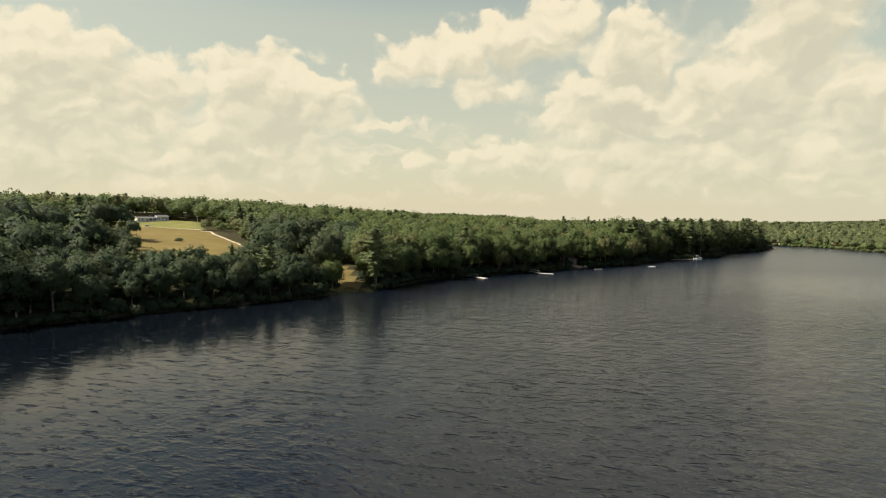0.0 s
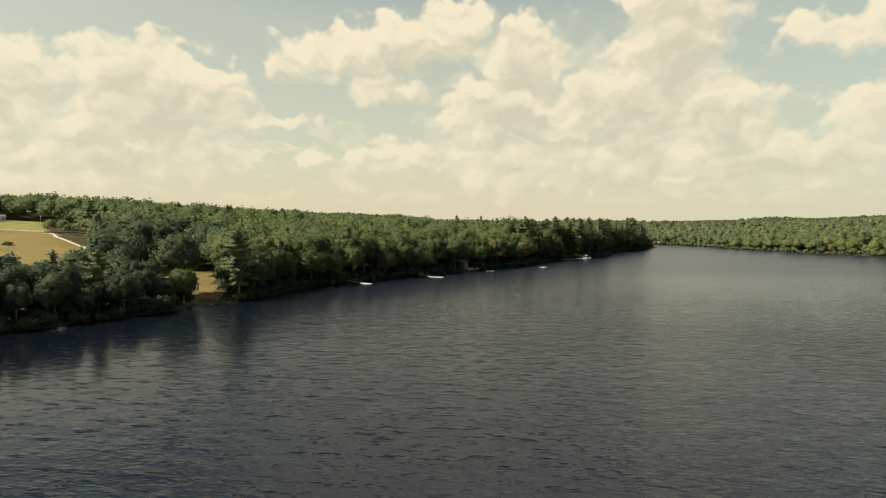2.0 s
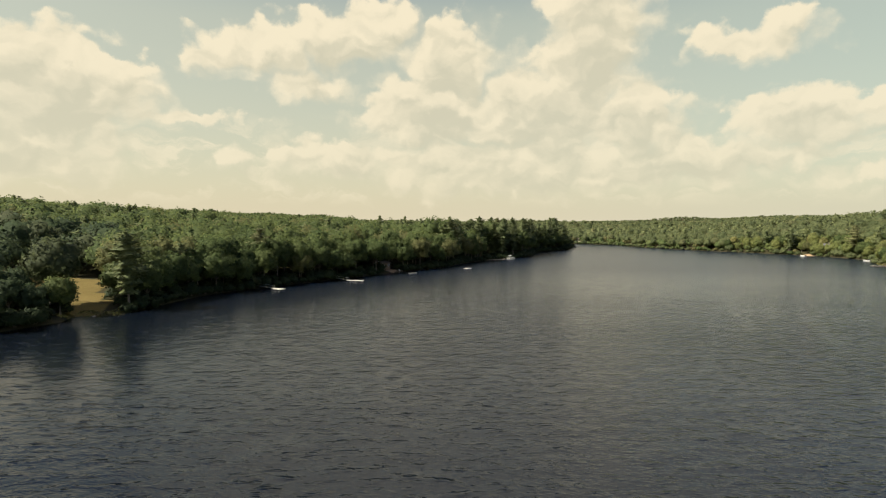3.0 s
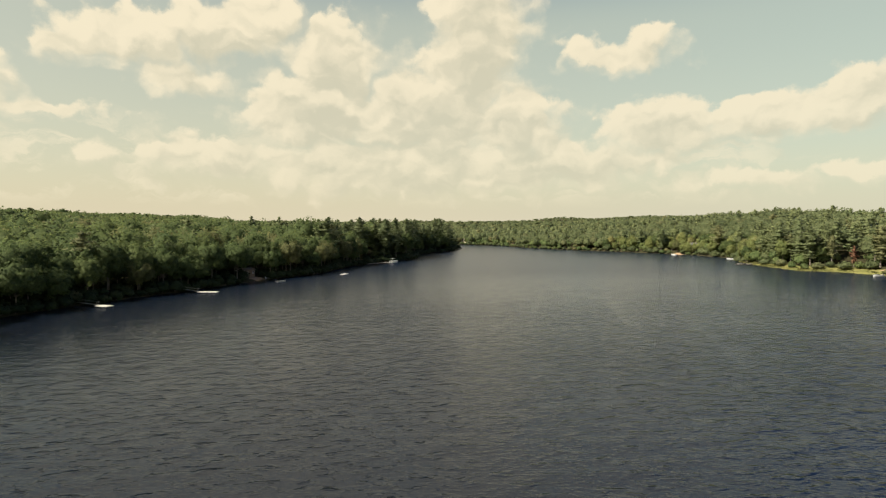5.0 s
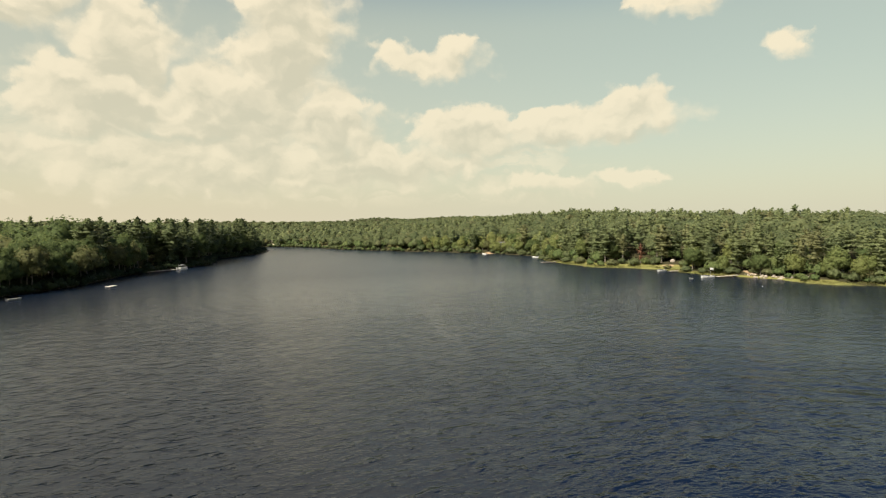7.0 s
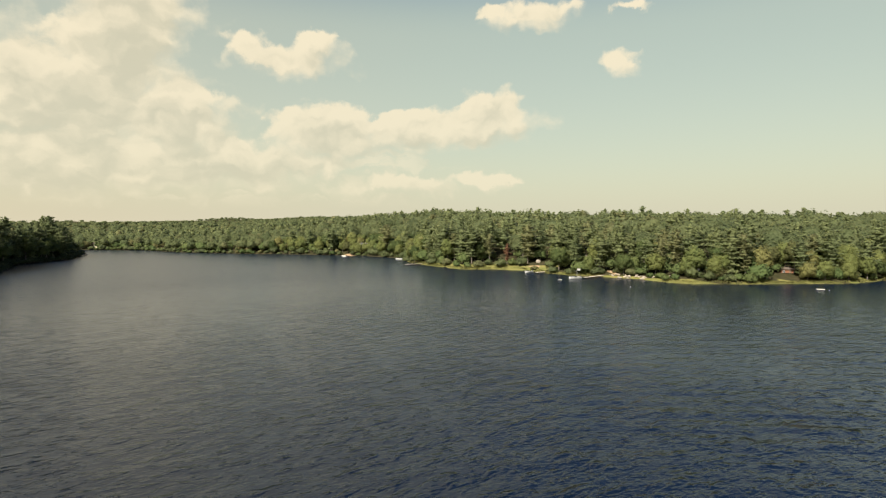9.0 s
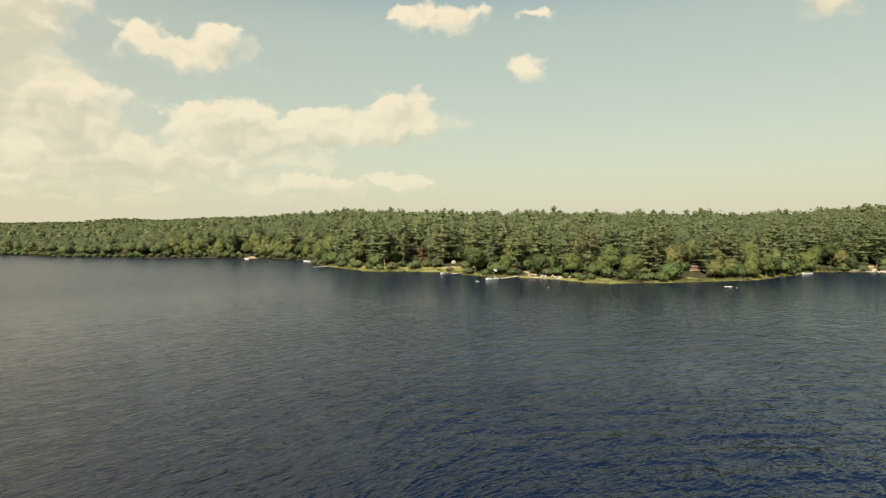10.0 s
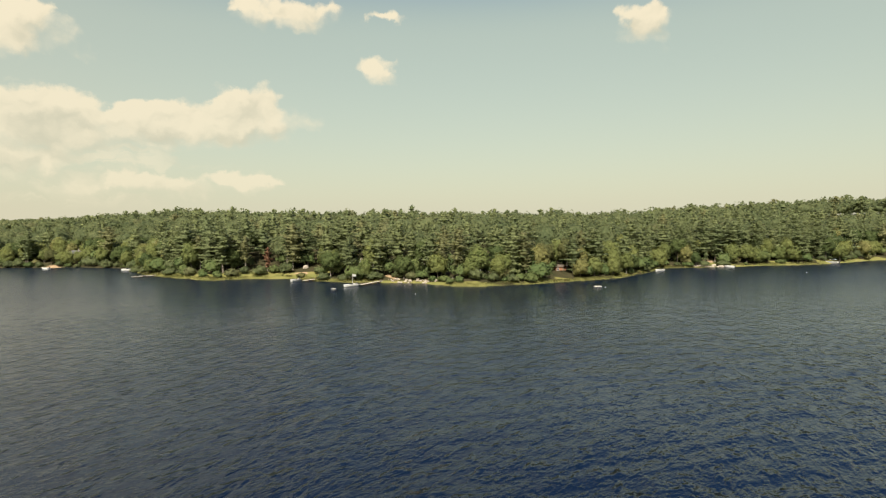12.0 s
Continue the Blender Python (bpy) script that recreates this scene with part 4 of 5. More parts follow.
def ledge(a, b, count, spread, big):
    for i in range(count):
        s = (i + WOODS.uniform(0.1, 0.9)) / count
        rock_at(a[0] + (b[0] - a[0]) * s + WOODS.uniform(-0.4, 1.0) * spread, a[1] + (b[1] - a[1]) * s + WOODS.uniform(-0.6, 0.6), WOODS.uniform(0.35, 1.15) * WOODS.uniform(0.6, 1.0) * big)


# ---------------------------------------------------------------- docks
def plank_deck(parent, L, wide, z, mat):
    """Boards laid across two stringers, each its own piece on one shared mesh."""
    pitch = 0.30
    n = max(3, int(L / pitch))
    bm = bmesh.new()
    box(bm, 0, pitch - 0.02, -wide / 2, wide / 2, 0, 0.05, 0.008)
    me = bpy.data.meshes.new("plank")
    bm.to_mesh(me)
    bm.free()
    me.materials.append(mat)
    for i in range(n):
        ob = new("plank", me)
        ob.parent = parent
        ob.location = (i * pitch, 0, z)
    for s in (-1, 1):
        part("stringer", box(bmesh.new(), 0, n * pitch, s * wide * 0.42 - 0.05, s * wide * 0.42 + 0.05, z - 0.18, z, 0.01), M_DARKWOOD, parent)


def pier(a, b, wide, z, label, mat):
    """A fixed dock on posts from the shore at a to its head at b."""
    L, ang = math.hypot(b[0] - a[0], b[1] - a[1]), math.atan2(b[1] - a[1], b[0] - a[0])
    t = thing("pier", Matrix.Translation((a[0], a[1], 0)) @ Matrix.Rotation(ang, 4, "Z"), label, "dock")
    plank_deck(t, L, wide, z, mat)
    k = max(2, int(L / 3) + 1)
    for i in range(k):
        for s in (-1, 1):
            part("post", rod(bmesh.new(), (L * (i + 0.3) / k, s * wide * 0.5, -1.6), (L * (i + 0.3) / k, s * wide * 0.5, z + 0.55), 0.085, 0.075), M_DARKWOOD, t)
    return t


def float_dock(x, y, ang, L, wide, label, gang=None):
    """A swimming dock on floats, with a gangway to the bank when there is one."""
    t = thing("floating_dock", pose(x, y, 0, 0, 0, ang), label, "dock")
    deck = thing_part("deck", t)
    part("frame", box(bmesh.new(), -L / 2, L / 2, -wide / 2, wide / 2, 0.28, 0.42, 0.03), M_WOOD, deck)
    n = int(L / 0.3)
    bm = bmesh.new()
    box(bm, 0, 0.28, -wide / 2 - 0.04, wide / 2 + 0.04, 0.425, 0.475, 0.008)
    me = bpy.data.meshes.new("plank")
    bm.to_mesh(me)
    bm.free()
    me.materials.append(M_PALEDECK)
    for i in range(n):
        ob = new("plank", me)
        ob.parent, ob.location = deck, (-L / 2 + i * 0.3, 0, 0)
    for s in (-0.38, 0.0, 0.38):
        part("float", box(bmesh.new(), s * L - 0.5, s * L + 0.5, -wide * 0.45, wide * 0.45, -0.2, 0.28, 0.08), M_RUBBER, t)
    for s in (-1, 1):
        part("bumper", rod(bmesh.new(), (-L / 2, s * (wide / 2 + 0.05), 0.36), (L / 2, s * (wide / 2 + 0.05), 0.36), 0.05), M_WHITE, t)
    if gang:
        inv = t.matrix_world.inverted()
        b = inv @ Vector((gang[0], gang[1], float(ground_z(gang[0], gang[1])) + 0.25))
        a = Vector((-L / 2 + 0.1, 0, 0.50))
        w_ = thing_part("gangway", t)
        d = (b - a).normalized()
        side = Vector((-d.y, d.x, 0)).normalized()
        bm = bmesh.new()
        quad = [a + side * 0.45, a - side * 0.45, b - side * 0.45, b + side * 0.45]
        lo = [bm.verts.new(q) for q in quad]
        hi = [bm.verts.new(q + Vector((0, 0, 0.08))) for q in quad]
        bm.faces.new(lo[::-1])
        bm.faces.new(hi)
        for i in range(4):
            bm.faces.new((lo[i], lo[(i + 1) % 4], hi[(i + 1) % 4], hi[i]))
        part("walkway", bm, M_ALU, w_)
        for s in (-1, 1):
            part("handrail", rod(bmesh.new(), a + side * 0.45 * s + Vector((0, 0, 0.95)), b + side * 0.45 * s + Vector((0, 0, 0.95)), 0.03, sides=6), M_ALU, w_)
            for q in (0.02, 0.5, 0.98):
                c = a.lerp(b, q) + side * 0.45 * s
                part("baluster", rod(bmesh.new(), c, c + Vector((0, 0, 0.95)), 0.025, sides=6), M_ALU, w_)
    return t


def thing_part(name, parent):
    """A part that is itself made of pieces."""
    ob = new(name)
    ob.empty_display_size = 0.2
    ob.parent = parent
    return ob


# ---------------------------------------------------------------- boats
def hull_mesh(L, wide, high, mat_open=True):
    """A lofted open hull: a raked bow, hard chines, a flat transom."""
    bm = bmesh.new()
    rings = []
    for i in range(10):
        s = i / 9
        half = wide / 2 * (1 - max(0.0, (s - 0.45) / 0.55) ** 2.2) + 0.02
        keel = -0.16 * (1 - s) - 0.14 + 0.42 * max(0.0, s - 0.6) ** 1.4 * high
        top = high * (0.88 + 0.24 * s * s)
        x = -L / 2 + L * s
        rake = 0.25 * s
        prof = [(half * 0.86, top - 0.03, -0.10), (half, top, 0), (half * 0.93, top * 0.35, 0), (half * 0.75, keel + 0.16, 0), (0, keel, 0),
                (-half * 0.75, keel + 0.16, 0), (-half * 0.93, top * 0.35, 0), (-half, top, 0), (-half * 0.86, top - 0.03, -0.10)]
        rings.append([bm.verts.new((x + rake * max(0, z) / high, y, z)) for y, z, _ in prof])
    for a, b in zip(rings, rings[1:]):
        for i in range(8):
            bm.faces.new((a[i], a[i + 1], b[i + 1], b[i]))
    bm.faces.new(rings[0][::-1])
    bm.faces.new(rings[-1])
    floor = []
    for r_ in rings[:-1]:
        floor.append((bm.verts.new((r_[0].co.x, r_[0].co.y * 0.96, high * 0.28)), bm.verts.new((r_[8].co.x, r_[8].co.y * 0.96, high * 0.28)), r_[0], r_[8]))
    for (a, b, c, d), (e, f, g_, h) in zip(floor, floor[1:]):
        bm.faces.new((a, b, f, e))
        bm.faces.new((a, e, g_, c))
        bm.faces.new((b, d, h, f))
    bmesh.ops.recalc_face_normals(bm, faces=bm.faces)
    return bm


def outboard(parent, x, scale=1.0):
    o = thing_part("outboard_motor", parent)
    part("cowling", box(bmesh.new(), x - 0.45 * scale, x + 0.02, -0.2 * scale, 0.2 * scale, 0.6 * scale, 1.15 * scale, 0.09 * scale), M_RUBBER, o)
    part("leg", box(bmesh.new(), x - 0.3 * scale, x - 0.12 * scale, -0.06, 0.06, -0.4, 0.62 * scale, 0.02), M_RUBBER, o)


def motorboat(x, y, ang, L, label, windshield=True):
    t = thing("motorboat", pose(x, y, 0.05, 0, 0, ang), label, "boat")
    part("hull", hull_mesh(L, L * 0.39, 0.85), M_WHITE, t)
    bm = box(bmesh.new(), L * 0.12, L * 0.40, -L * 0.14, L * 0.14, 0.66, 0.84, 0.06)
    part("foredeck", bm, M_WHITE, t)
    if windshield:
        for s, (p, q) in enumerate((((L * 0.12, -L * 0.15), (L * 0.12, L * 0.15)), ((L * 0.10, -L * 0.16), (-L * 0.06, -L * 0.17)), ((L * 0.10, L * 0.16), (-L * 0.06, L * 0.17)))):
            bm = bmesh.new()
            box(bm, 0, math.hypot(q[0] - p[0], q[1] - p[1]), -0.015, 0.015, 0.80, 1.20, 0, Matrix.Translation((p[0], p[1], 0)) @ Matrix.Rotation(math.atan2(q[1] - p[1], q[0] - p[0]), 4, "Z"))
            part("windshield", bm, M_GLASS, t)
    for s in (-1, 1):
        part("seat", box(bmesh.new(), -L * 0.14, -L * 0.04, s * L * 0.09 - 0.22, s * L * 0.09 + 0.22, 0.30, 0.78, 0.05), M_SEAT, t)
    part("bench", box(bmesh.new(), -L * 0.42, -L * 0.33, -L * 0.15, L * 0.15, 0.3, 0.62, 0.05), M_SEAT, t)
    outboard(t, -L / 2, 1.1)
    return t


def skiff(x, y, ang, label):
    t = thing("skiff", pose(x, y, 0.05, 0, 0, ang), label, "boat")
    part("hull", hull_mesh(4.3, 1.6, 0.55), M_ALU, t)
    for s in (-1.3, -0.1, 1.0):
        part("thwart", box(bmesh.new(), s - 0.14, s + 0.14, -0.66, 0.66, 0.36, 0.42, 0.01), M_WOOD, t)
    outboard(t, -2.15, 0.8)
    return t


def pontoon_boat(x, y, ang, L, canvas, label):
    t = thing("pontoon_boat", pose(x, y, 0.0, 0, 0, ang), label, "boat")
    W = 2.5
    for s in (-1, 1):
        bm = rod(bmesh.new(), (-L / 2, s * 0.85, 0.12), (L / 2 - 0.8, s * 0.85, 0.12), 0.32, sides=12)
        rod(bm, (L / 2 - 0.8, s * 0.85, 0.12), (L / 2, s * 0.85, 0.30), 0.32, 0.06, 12)
        part("pontoon", bm, M_ALU, t)
    part("deck", box(bmesh.new(), -L / 2, L / 2 - 0.3, -W / 2, W / 2, 0.45, 0.55, 0.02), M_WOOD, t)
    for s in (-1, 1):
        part("side_panel", box(bmesh.new(), -L / 2 + 0.3, L / 2 - 0.6, s * (W / 2 - 0.06) - 0.03, s * (W / 2 - 0.06) + 0.03, 0.62, 1.22, 0.02), M_SEAT, t)
    for xx in (-L / 2 + 0.3, L / 2 - 0.6):
        part("end_panel", box(bmesh.new(), xx - 0.03, xx + 0.03, -W / 2 + 0.1, W / 2 - 0.1, 0.62, 1.22, 0.02), M_WHITE, t)
    part("console", box(bmesh.new(), -0.3, 0.25, -0.95, -0.3, 0.55, 1.35, 0.06), M_WHITE, t)
    for xx, s in ((-L / 2 + 0.9, 1), (L / 2 - 1.3, 1), (L / 2 - 1.3, -1)):
        part("couch", box(bmesh.new(), xx - 0.5, xx + 0.5, s * 0.85 - 0.3, s * 0.85 + 0.3, 0.55, 1.0, 0.07), M_SEAT, t)
    bm = bmesh.new()
    cols = []
    for i in range(7):
        u = -1.0 + i / 3
        cols.append([bm.verts.new((-0.6 + u * L * 0.24, v * 1.2, 2.62 - 0.16 * u * u - 0.12 * v * v)) for v in (-1, -0.5, 0, 0.5, 1)])
    for a, b in zip(cols, cols[1:]):
        for i in range(4):
            bm.faces.new((a[i], a[i + 1], b[i + 1], b[i]))
    bmesh.ops.solidify(bm, geom=bm.faces[:], thickness=0.05)
    part("canopy", bm, canvas, t)
    for u in (-0.85, 0.85):
        for s in (-1, 1):
            part("canopy_post", rod(bmesh.new(), (-0.6, s * 1.2, 1.15), (-0.6 + u * L * 0.24, s * 1.16, 2.42), 0.025, sides=6), M_ALU, t)
    outboard(t, -L / 2, 1.2)
    return t


def kayak(x, y, ang, mat, label):
    t = thing("kayak", pose(x, y, float(ground_z(x, y)) + 0.02, 0, 0, ang), label, "kayak", "boats laid on the bank")
    bm = bmesh.new()
    rings = []
    for i in range(11):
        s = i / 10
        k = max(0.05, math.sin(math.pi * s) ** 0.7)
        rings.append([bm.verts.new((-1.7 + 3.4 * s, 0.36 * k * math.cos(a), 0.22 + 0.2 * k * math.sin(a) + 0.12 * abs(2 * s - 1) ** 3)) for a in (j * math.pi / 4 for j in range(8))])
    for a, b in zip(rings, rings[1:]):
        for j in range(8):
            bm.faces.new((a[j], a[(j + 1) % 8], b[(j + 1) % 8], b[j]))
    bm.faces.new(rings[0][::-1])
    bm.faces.new(rings[-1])
    part("hull", bm, mat, t)
    bm = bmesh.new()
    bmesh.ops.create_cone(bm, cap_ends=True, segments=14, radius1=0.24, radius2=0.22, depth=0.05, matrix=Matrix.Translation((0, 0, 0.42)) @ Matrix.Diagonal((1.7, 1, 1, 1)))
    part("cockpit", bm, M_RUBBER, t)


def buoy(x, y):
    t = thing("mooring_buoy", pose(x, y, 0), "small round white mooring buoy on the water", "buoy", "buoys")
    bm = bmesh.new()
    bmesh.ops.create_uvsphere(bm, u_segments=14, v_segments=9, radius=0.16, matrix=Matrix.Translation((0, 0, 0.06)))
    part("float", bm, M_WHITE, t)
    part("ring", rod(bmesh.new(), (0, 0, 0.20), (0, 0, 0.29), 0.03), M_ALU, t)


# ---------------------------------------------------------------- houses
def house(x, y, z, ang, L, D, H, pitch, wall, roof, label, windows=(), door=None, porch=0.0, name="cottage", chimney=False):
    """Gabled house: front along local x facing -y. windows: (x, z, w, h) on the front."""
    t = thing(name, pose(x, y, z, 0, 0, ang), label, "house")
    rise = D / 2 * pitch
    bm = bmesh.new()
    prof = [(-D / 2, -1.2), (D / 2, -1.2), (D / 2, H), (0, H + rise), (-D / 2, H)]
    a = [bm.verts.new((-L / 2, p, q)) for p, q in prof]
    b = [bm.verts.new((L / 2, p, q)) for p, q in prof]
    bm.faces.new(a)
    bm.faces.new(b[::-1])
    for i in range(5):
        bm.faces.new((a[i], b[i], b[(i + 1) % 5], a[(i + 1) % 5]))
    bmesh.ops.recalc_face_normals(bm, faces=bm.faces)
    walls = part("wall", bm, wall, t)
    # clapboards stand a little proud of the front
    n = int(H / 0.24)
    bm = bmesh.new()
    box(bm, -L / 2 - 0.02, L / 2 + 0.02, -0.03, 0.0, 0, 0.21, 0.006)
    me = bpy.data.meshes.new("clapboard")
    bm.to_mesh(me)
    bm.free()
    me.materials.append(wall)
    for i in range(n):
        ob = new("clapboard", me)
        ob.parent, ob.location = walls, (0, -D / 2, 0.02 + i * 0.24)
    r_ = thing_part("roof", t)
    over, th = 0.45, 0.16
    for s in (-1, 1):
        bm = bmesh.new()
        e = (s * (D / 2 + over), H - over * pitch)
        c = (0, H + rise)
        vs = [bm.verts.new((xx, yy, zz + dz)) for xx in (-L / 2 - over, L / 2 + over) for (yy, zz) in (e, c) for dz in (0.02, th)]
        for q in ((0, 1, 3, 2), (4, 6, 7, 5), (0, 4, 5, 1), (2, 3, 7, 6), (1, 5, 7, 3), (0, 2, 6, 4)):
            bm.faces.new([vs[i] for i in q])
        bmesh.ops.recalc_face_normals(bm, faces=bm.faces)
        part("roof_slope", bm, roof, r_)
    for s in (-1, 1):
        bm = bmesh.new()
        for u in (-1, 1):
            e, c = Vector((s * (L / 2 + over + 0.02), u * (D / 2 + over), H - over * pitch)), Vector((s * (L / 2 + over + 0.02), 0, H + rise + 0.02))
            rod(bm, e, c, 0.10, sides=4)
        part("bargeboard", bm, M_WHITE, r_)
    for wx, wz, ww, wh in windows:
        wn = thing_part("window", t)
        yf = -D / 2 - 0.03
        part("pane", box(bmesh.new(), wx - ww / 2, wx + ww / 2, yf - 0.035, yf - 0.01, wz, wz + wh), M_GLASS, wn)
        bm = bmesh.new()
        for q in ((wx - ww / 2 - 0.09, wx - ww / 2, wz - 0.09, wz + wh + 0.09), (wx + ww / 2, wx + ww / 2 + 0.09, wz - 0.09, wz + wh + 0.09),
                  (wx - ww / 2, wx + ww / 2, wz - 0.09, wz), (wx - ww / 2, wx + ww / 2, wz + wh, wz + wh + 0.09), (wx - 0.025, wx + 0.025, wz, wz + wh)):
            box(bm, q[0], q[1], yf - 0.07, yf, q[2], q[3])
        part("frame", bm, M_WHITE, wn)
    if door is not None:
        dn = thing_part("door", t)
        part("leaf", box(bmesh.new(), door - 0.45, door + 0.45, -D / 2 - 0.08, -D / 2 - 0.02, 0.05, 2.1, 0.01), M_DARKWOOD, dn)
        part("handle", rod(bmesh.new(), (door + 0.35, -D / 2 - 0.14, 1.0), (door + 0.35, -D / 2 - 0.08, 1.0), 0.03), M_ALU, dn)
    if porch:
        p_ = thing_part("porch", t)
        part("porch_floor", box(bmesh.new(), -L / 2, L / 2, -D / 2 - porch, -D / 2 - 0.05, -0.9, 0.0, 0.02), M_WOOD, p_)
        part("porch_roof", box(bmesh.new(), -L / 2 - 0.2, L / 2 + 0.2, -D / 2 - porch - 0.2, -D / 2 - 0.05, H - 0.22, H - 0.08, 0.02), roof, p_)
        k = int(L / 1.6) + 1
        for i in range(k):
            xx = -L / 2 + 0.1 + (L - 0.2) * i / (k - 1)
            part("porch_post", box(bmesh.new(), xx - 0.07, xx + 0.07, -D / 2 - porch + 0.02, -D / 2 - porch + 0.16, 0.0, H - 0.2, 0.01), M_WHITE, p_)
        part("porch_rail", box(bmesh.new(), -L / 2, L / 2, -D / 2 - porch + 0.05, -D / 2 - porch + 0.12, 0.85, 0.93), M_WHITE, p_)
    if chimney:
        part("chimney", box(bmesh.new(), L * 0.2, L * 0.2 + 0.7, -0.35, 0.35, H + rise * 0.5, H + rise + 0.9, 0.02), M_ROCK, t)
    return t


def car(x, y, ang):
    t = thing("parked_car", pose(x, y, float(ground_z(x, y)), 0, 0, ang), "white car parked on the gravel drive", "car")
    bm = box(bmesh.new(), -2.2, 2.2, -0.88, 0.88, 0.35, 0.88, 0.12)
    part("body", bm, M_WHITE, t)
    bm = bmesh.new()
    lo = [bm.verts.new(v) for v in ((-1.5, -0.8, 0.86), (1.0, -0.8, 0.86), (1.0, 0.8, 0.86), (-1.5, 0.8, 0.86))]
    hi = [bm.verts.new(v) for v in ((-1.15, -0.66, 1.42), (0.4, -0.66, 1.42), (0.4, 0.66, 1.42), (-1.15, 0.66, 1.42))]
    bm.faces.new(hi)
    for i in range(4):
        bm.faces.new((lo[i], lo[(i + 1) % 4], hi[(i + 1) % 4], hi[i]))
    part("cabin_glass", bm, M_GLASS, t)
    part("roof_panel", box(bmesh.new(), -1.2, 0.45, -0.68, 0.68, 1.41, 1.47, 0.02), M_WHITE, t)
    for xx in (-1.4, 1.4):
        for s in (-1, 1):
            part("wheel", rod(bmesh.new(), (xx, s * 0.72, 0.33), (xx, s * 0.92, 0.33), 0.33, sides=14), M_RUBBER, t)


def utility_pole(x, y):
    t = thing("utility_pole", pose(x, y, float(ground_z(x, y))), "grey wooden utility pole beside the gravel drive", "pole")
    part("pole", rod(bmesh.new(), (0, 0, -0.8), (0, 0, 8.5), 0.16, 0.11), M_WOOD, t)
    part("crossarm", box(bmesh.new(), -1.1, 1.1, -0.06, 0.06, 7.8, 7.95, 0.01), M_WOOD, t)
    for s in (-0.9, 0.9):
        part("insulator", rod(bmesh.new(), (s, 0, 7.95), (s, 0, 8.12), 0.05, 0.03), M_WHITE, t)


def chair(x, y, ang):
    t = thing("lawn_chair", pose(x, y, float(ground_z(x, y)), 0, 0, ang), "white slatted lawn chair facing the water", "chair", "lawn chairs")
    part("seat", box(bmesh.new(), -0.3, 0.3, -0.3, 0.3, 0.34, 0.40, 0.01), M_WHITE, t)
    part("backrest", box(bmesh.new(), -0.3, 0.3, 0.24, 0.30, 0.40, 1.02, 0.01, Matrix.Rotation(radians(-12), 4, "X")), M_WHITE, t)
    for a in (-0.27, 0.27):
        for b in (-0.25, 0.25):
            part("leg", box(bmesh.new(), a - 0.03, a + 0.03, b - 0.03, b + 0.03, -0.05, 0.36), M_WHITE, t)


def gravel_drive(name, pts, wide, label):
    """A strip of gravel lying just over the ground."""
    bm = bmesh.new()
    rows_ = []
    dense = along(pts, 2.0)
    for x, y, nx, ny in dense:
        rows_.append([bm.verts.new((x + nx * o, y + ny * o, float(ground_z(x + nx * o, y + ny * o)) + (0.14 if abs(o) < wide * 0.4 else -0.05))) for o in (-wide / 2, -wide / 4, 0, wide / 4, wide / 2)])
    for a, b in zip(rows_, rows_[1:]):
        for i in range(4):
            bm.faces.new((a[i], a[i + 1], b[i + 1], b[i]))
    bmesh.ops.recalc_face_normals(bm, faces=bm.faces)
    me = bpy.data.meshes.new(name)
    bm.to_mesh(me)
    bm.free()
    me.materials.append(M_GRAVEL)
    tagged(new(name, me), label, "road", kind="structure")


# ---------------------------------------------------------------- setting things out
fringe()
understory("undergrowth", 300, 480, -110, 620, 7.5, 26, False, M_SHRUB, "young leafy undergrowth beneath the shore pines", (0.7, 2.3))
understory("alder_undergrowth", -115, 300, 110, 530, 5.5, 17, True, M_SHRUB_SHADED, "undergrowth with the shade beneath the shore trees put into its dark colour")
marsh()
shrub_at(-153, 337, 0.8, "lone dark bush in the mown hayfield", "bushes in the field")
for i in range(9):
    shrub_at(318.5 + 0.6 * math.sin(i * 2.0), 101.5 + i * 2.0, 0.62, "clipped dark green bush in a hedge before the cottage", "hedge by the white cottage")
for o in SHRUBS + SHADED_SHRUBS:
    for c in (*o.children_recursive, o):
        bpy.data.objects.remove(c)

# west shore
float_dock(17.0, 250.6, -52, 5.2, 2.4, "pale floating dock with a gangway under dark trees", (9.0, 260.0))
float_dock(48.5, 272.5, -32, 7.0, 2.2, "long pale floating dock with a narrow gangway", (39.5, 283.5))
float_dock(114.0, 317.0, 40, 4.2, 2.2, "low weathered swimming dock off the shore")
skiff(80.0, 298.5, 20, "grey aluminium skiff moored below the brown cabin")
house(68.5, 314.5, 1.9, 38, 6.0, 4.6, 2.5, 0.35, M_DARKWOOD, M_BROWNROOF, "small brown wooden cabin half hidden by shore trees", ((-2.0, 0.9, 1.0, 1.0), (1.9, 0.9, 1.0, 1.0)), 0.0, 0.0, "cabin")
chair(76.5, 311.5, 30)
chair(78.0, 313.0, 35)
pier((147.0, 374.0), (162.5, 378.5), 1.6, 0.5, "long narrow wooden dock from the sandy clearing", M_PALEDECK)
pontoon_boat(167.5, 382.0, 35, 7.2, M_WHITE, "white pontoon boat with a white canopy at its dock")
for x, y, s in ((-31, 203.2, 0.5), (-24, 208, 0.6), (-22, 213, 0.5), (297, 524, 1.5), (300, 531, 1.2)):
    rock_at(x, y, s, "dark shore rock at the water's edge")

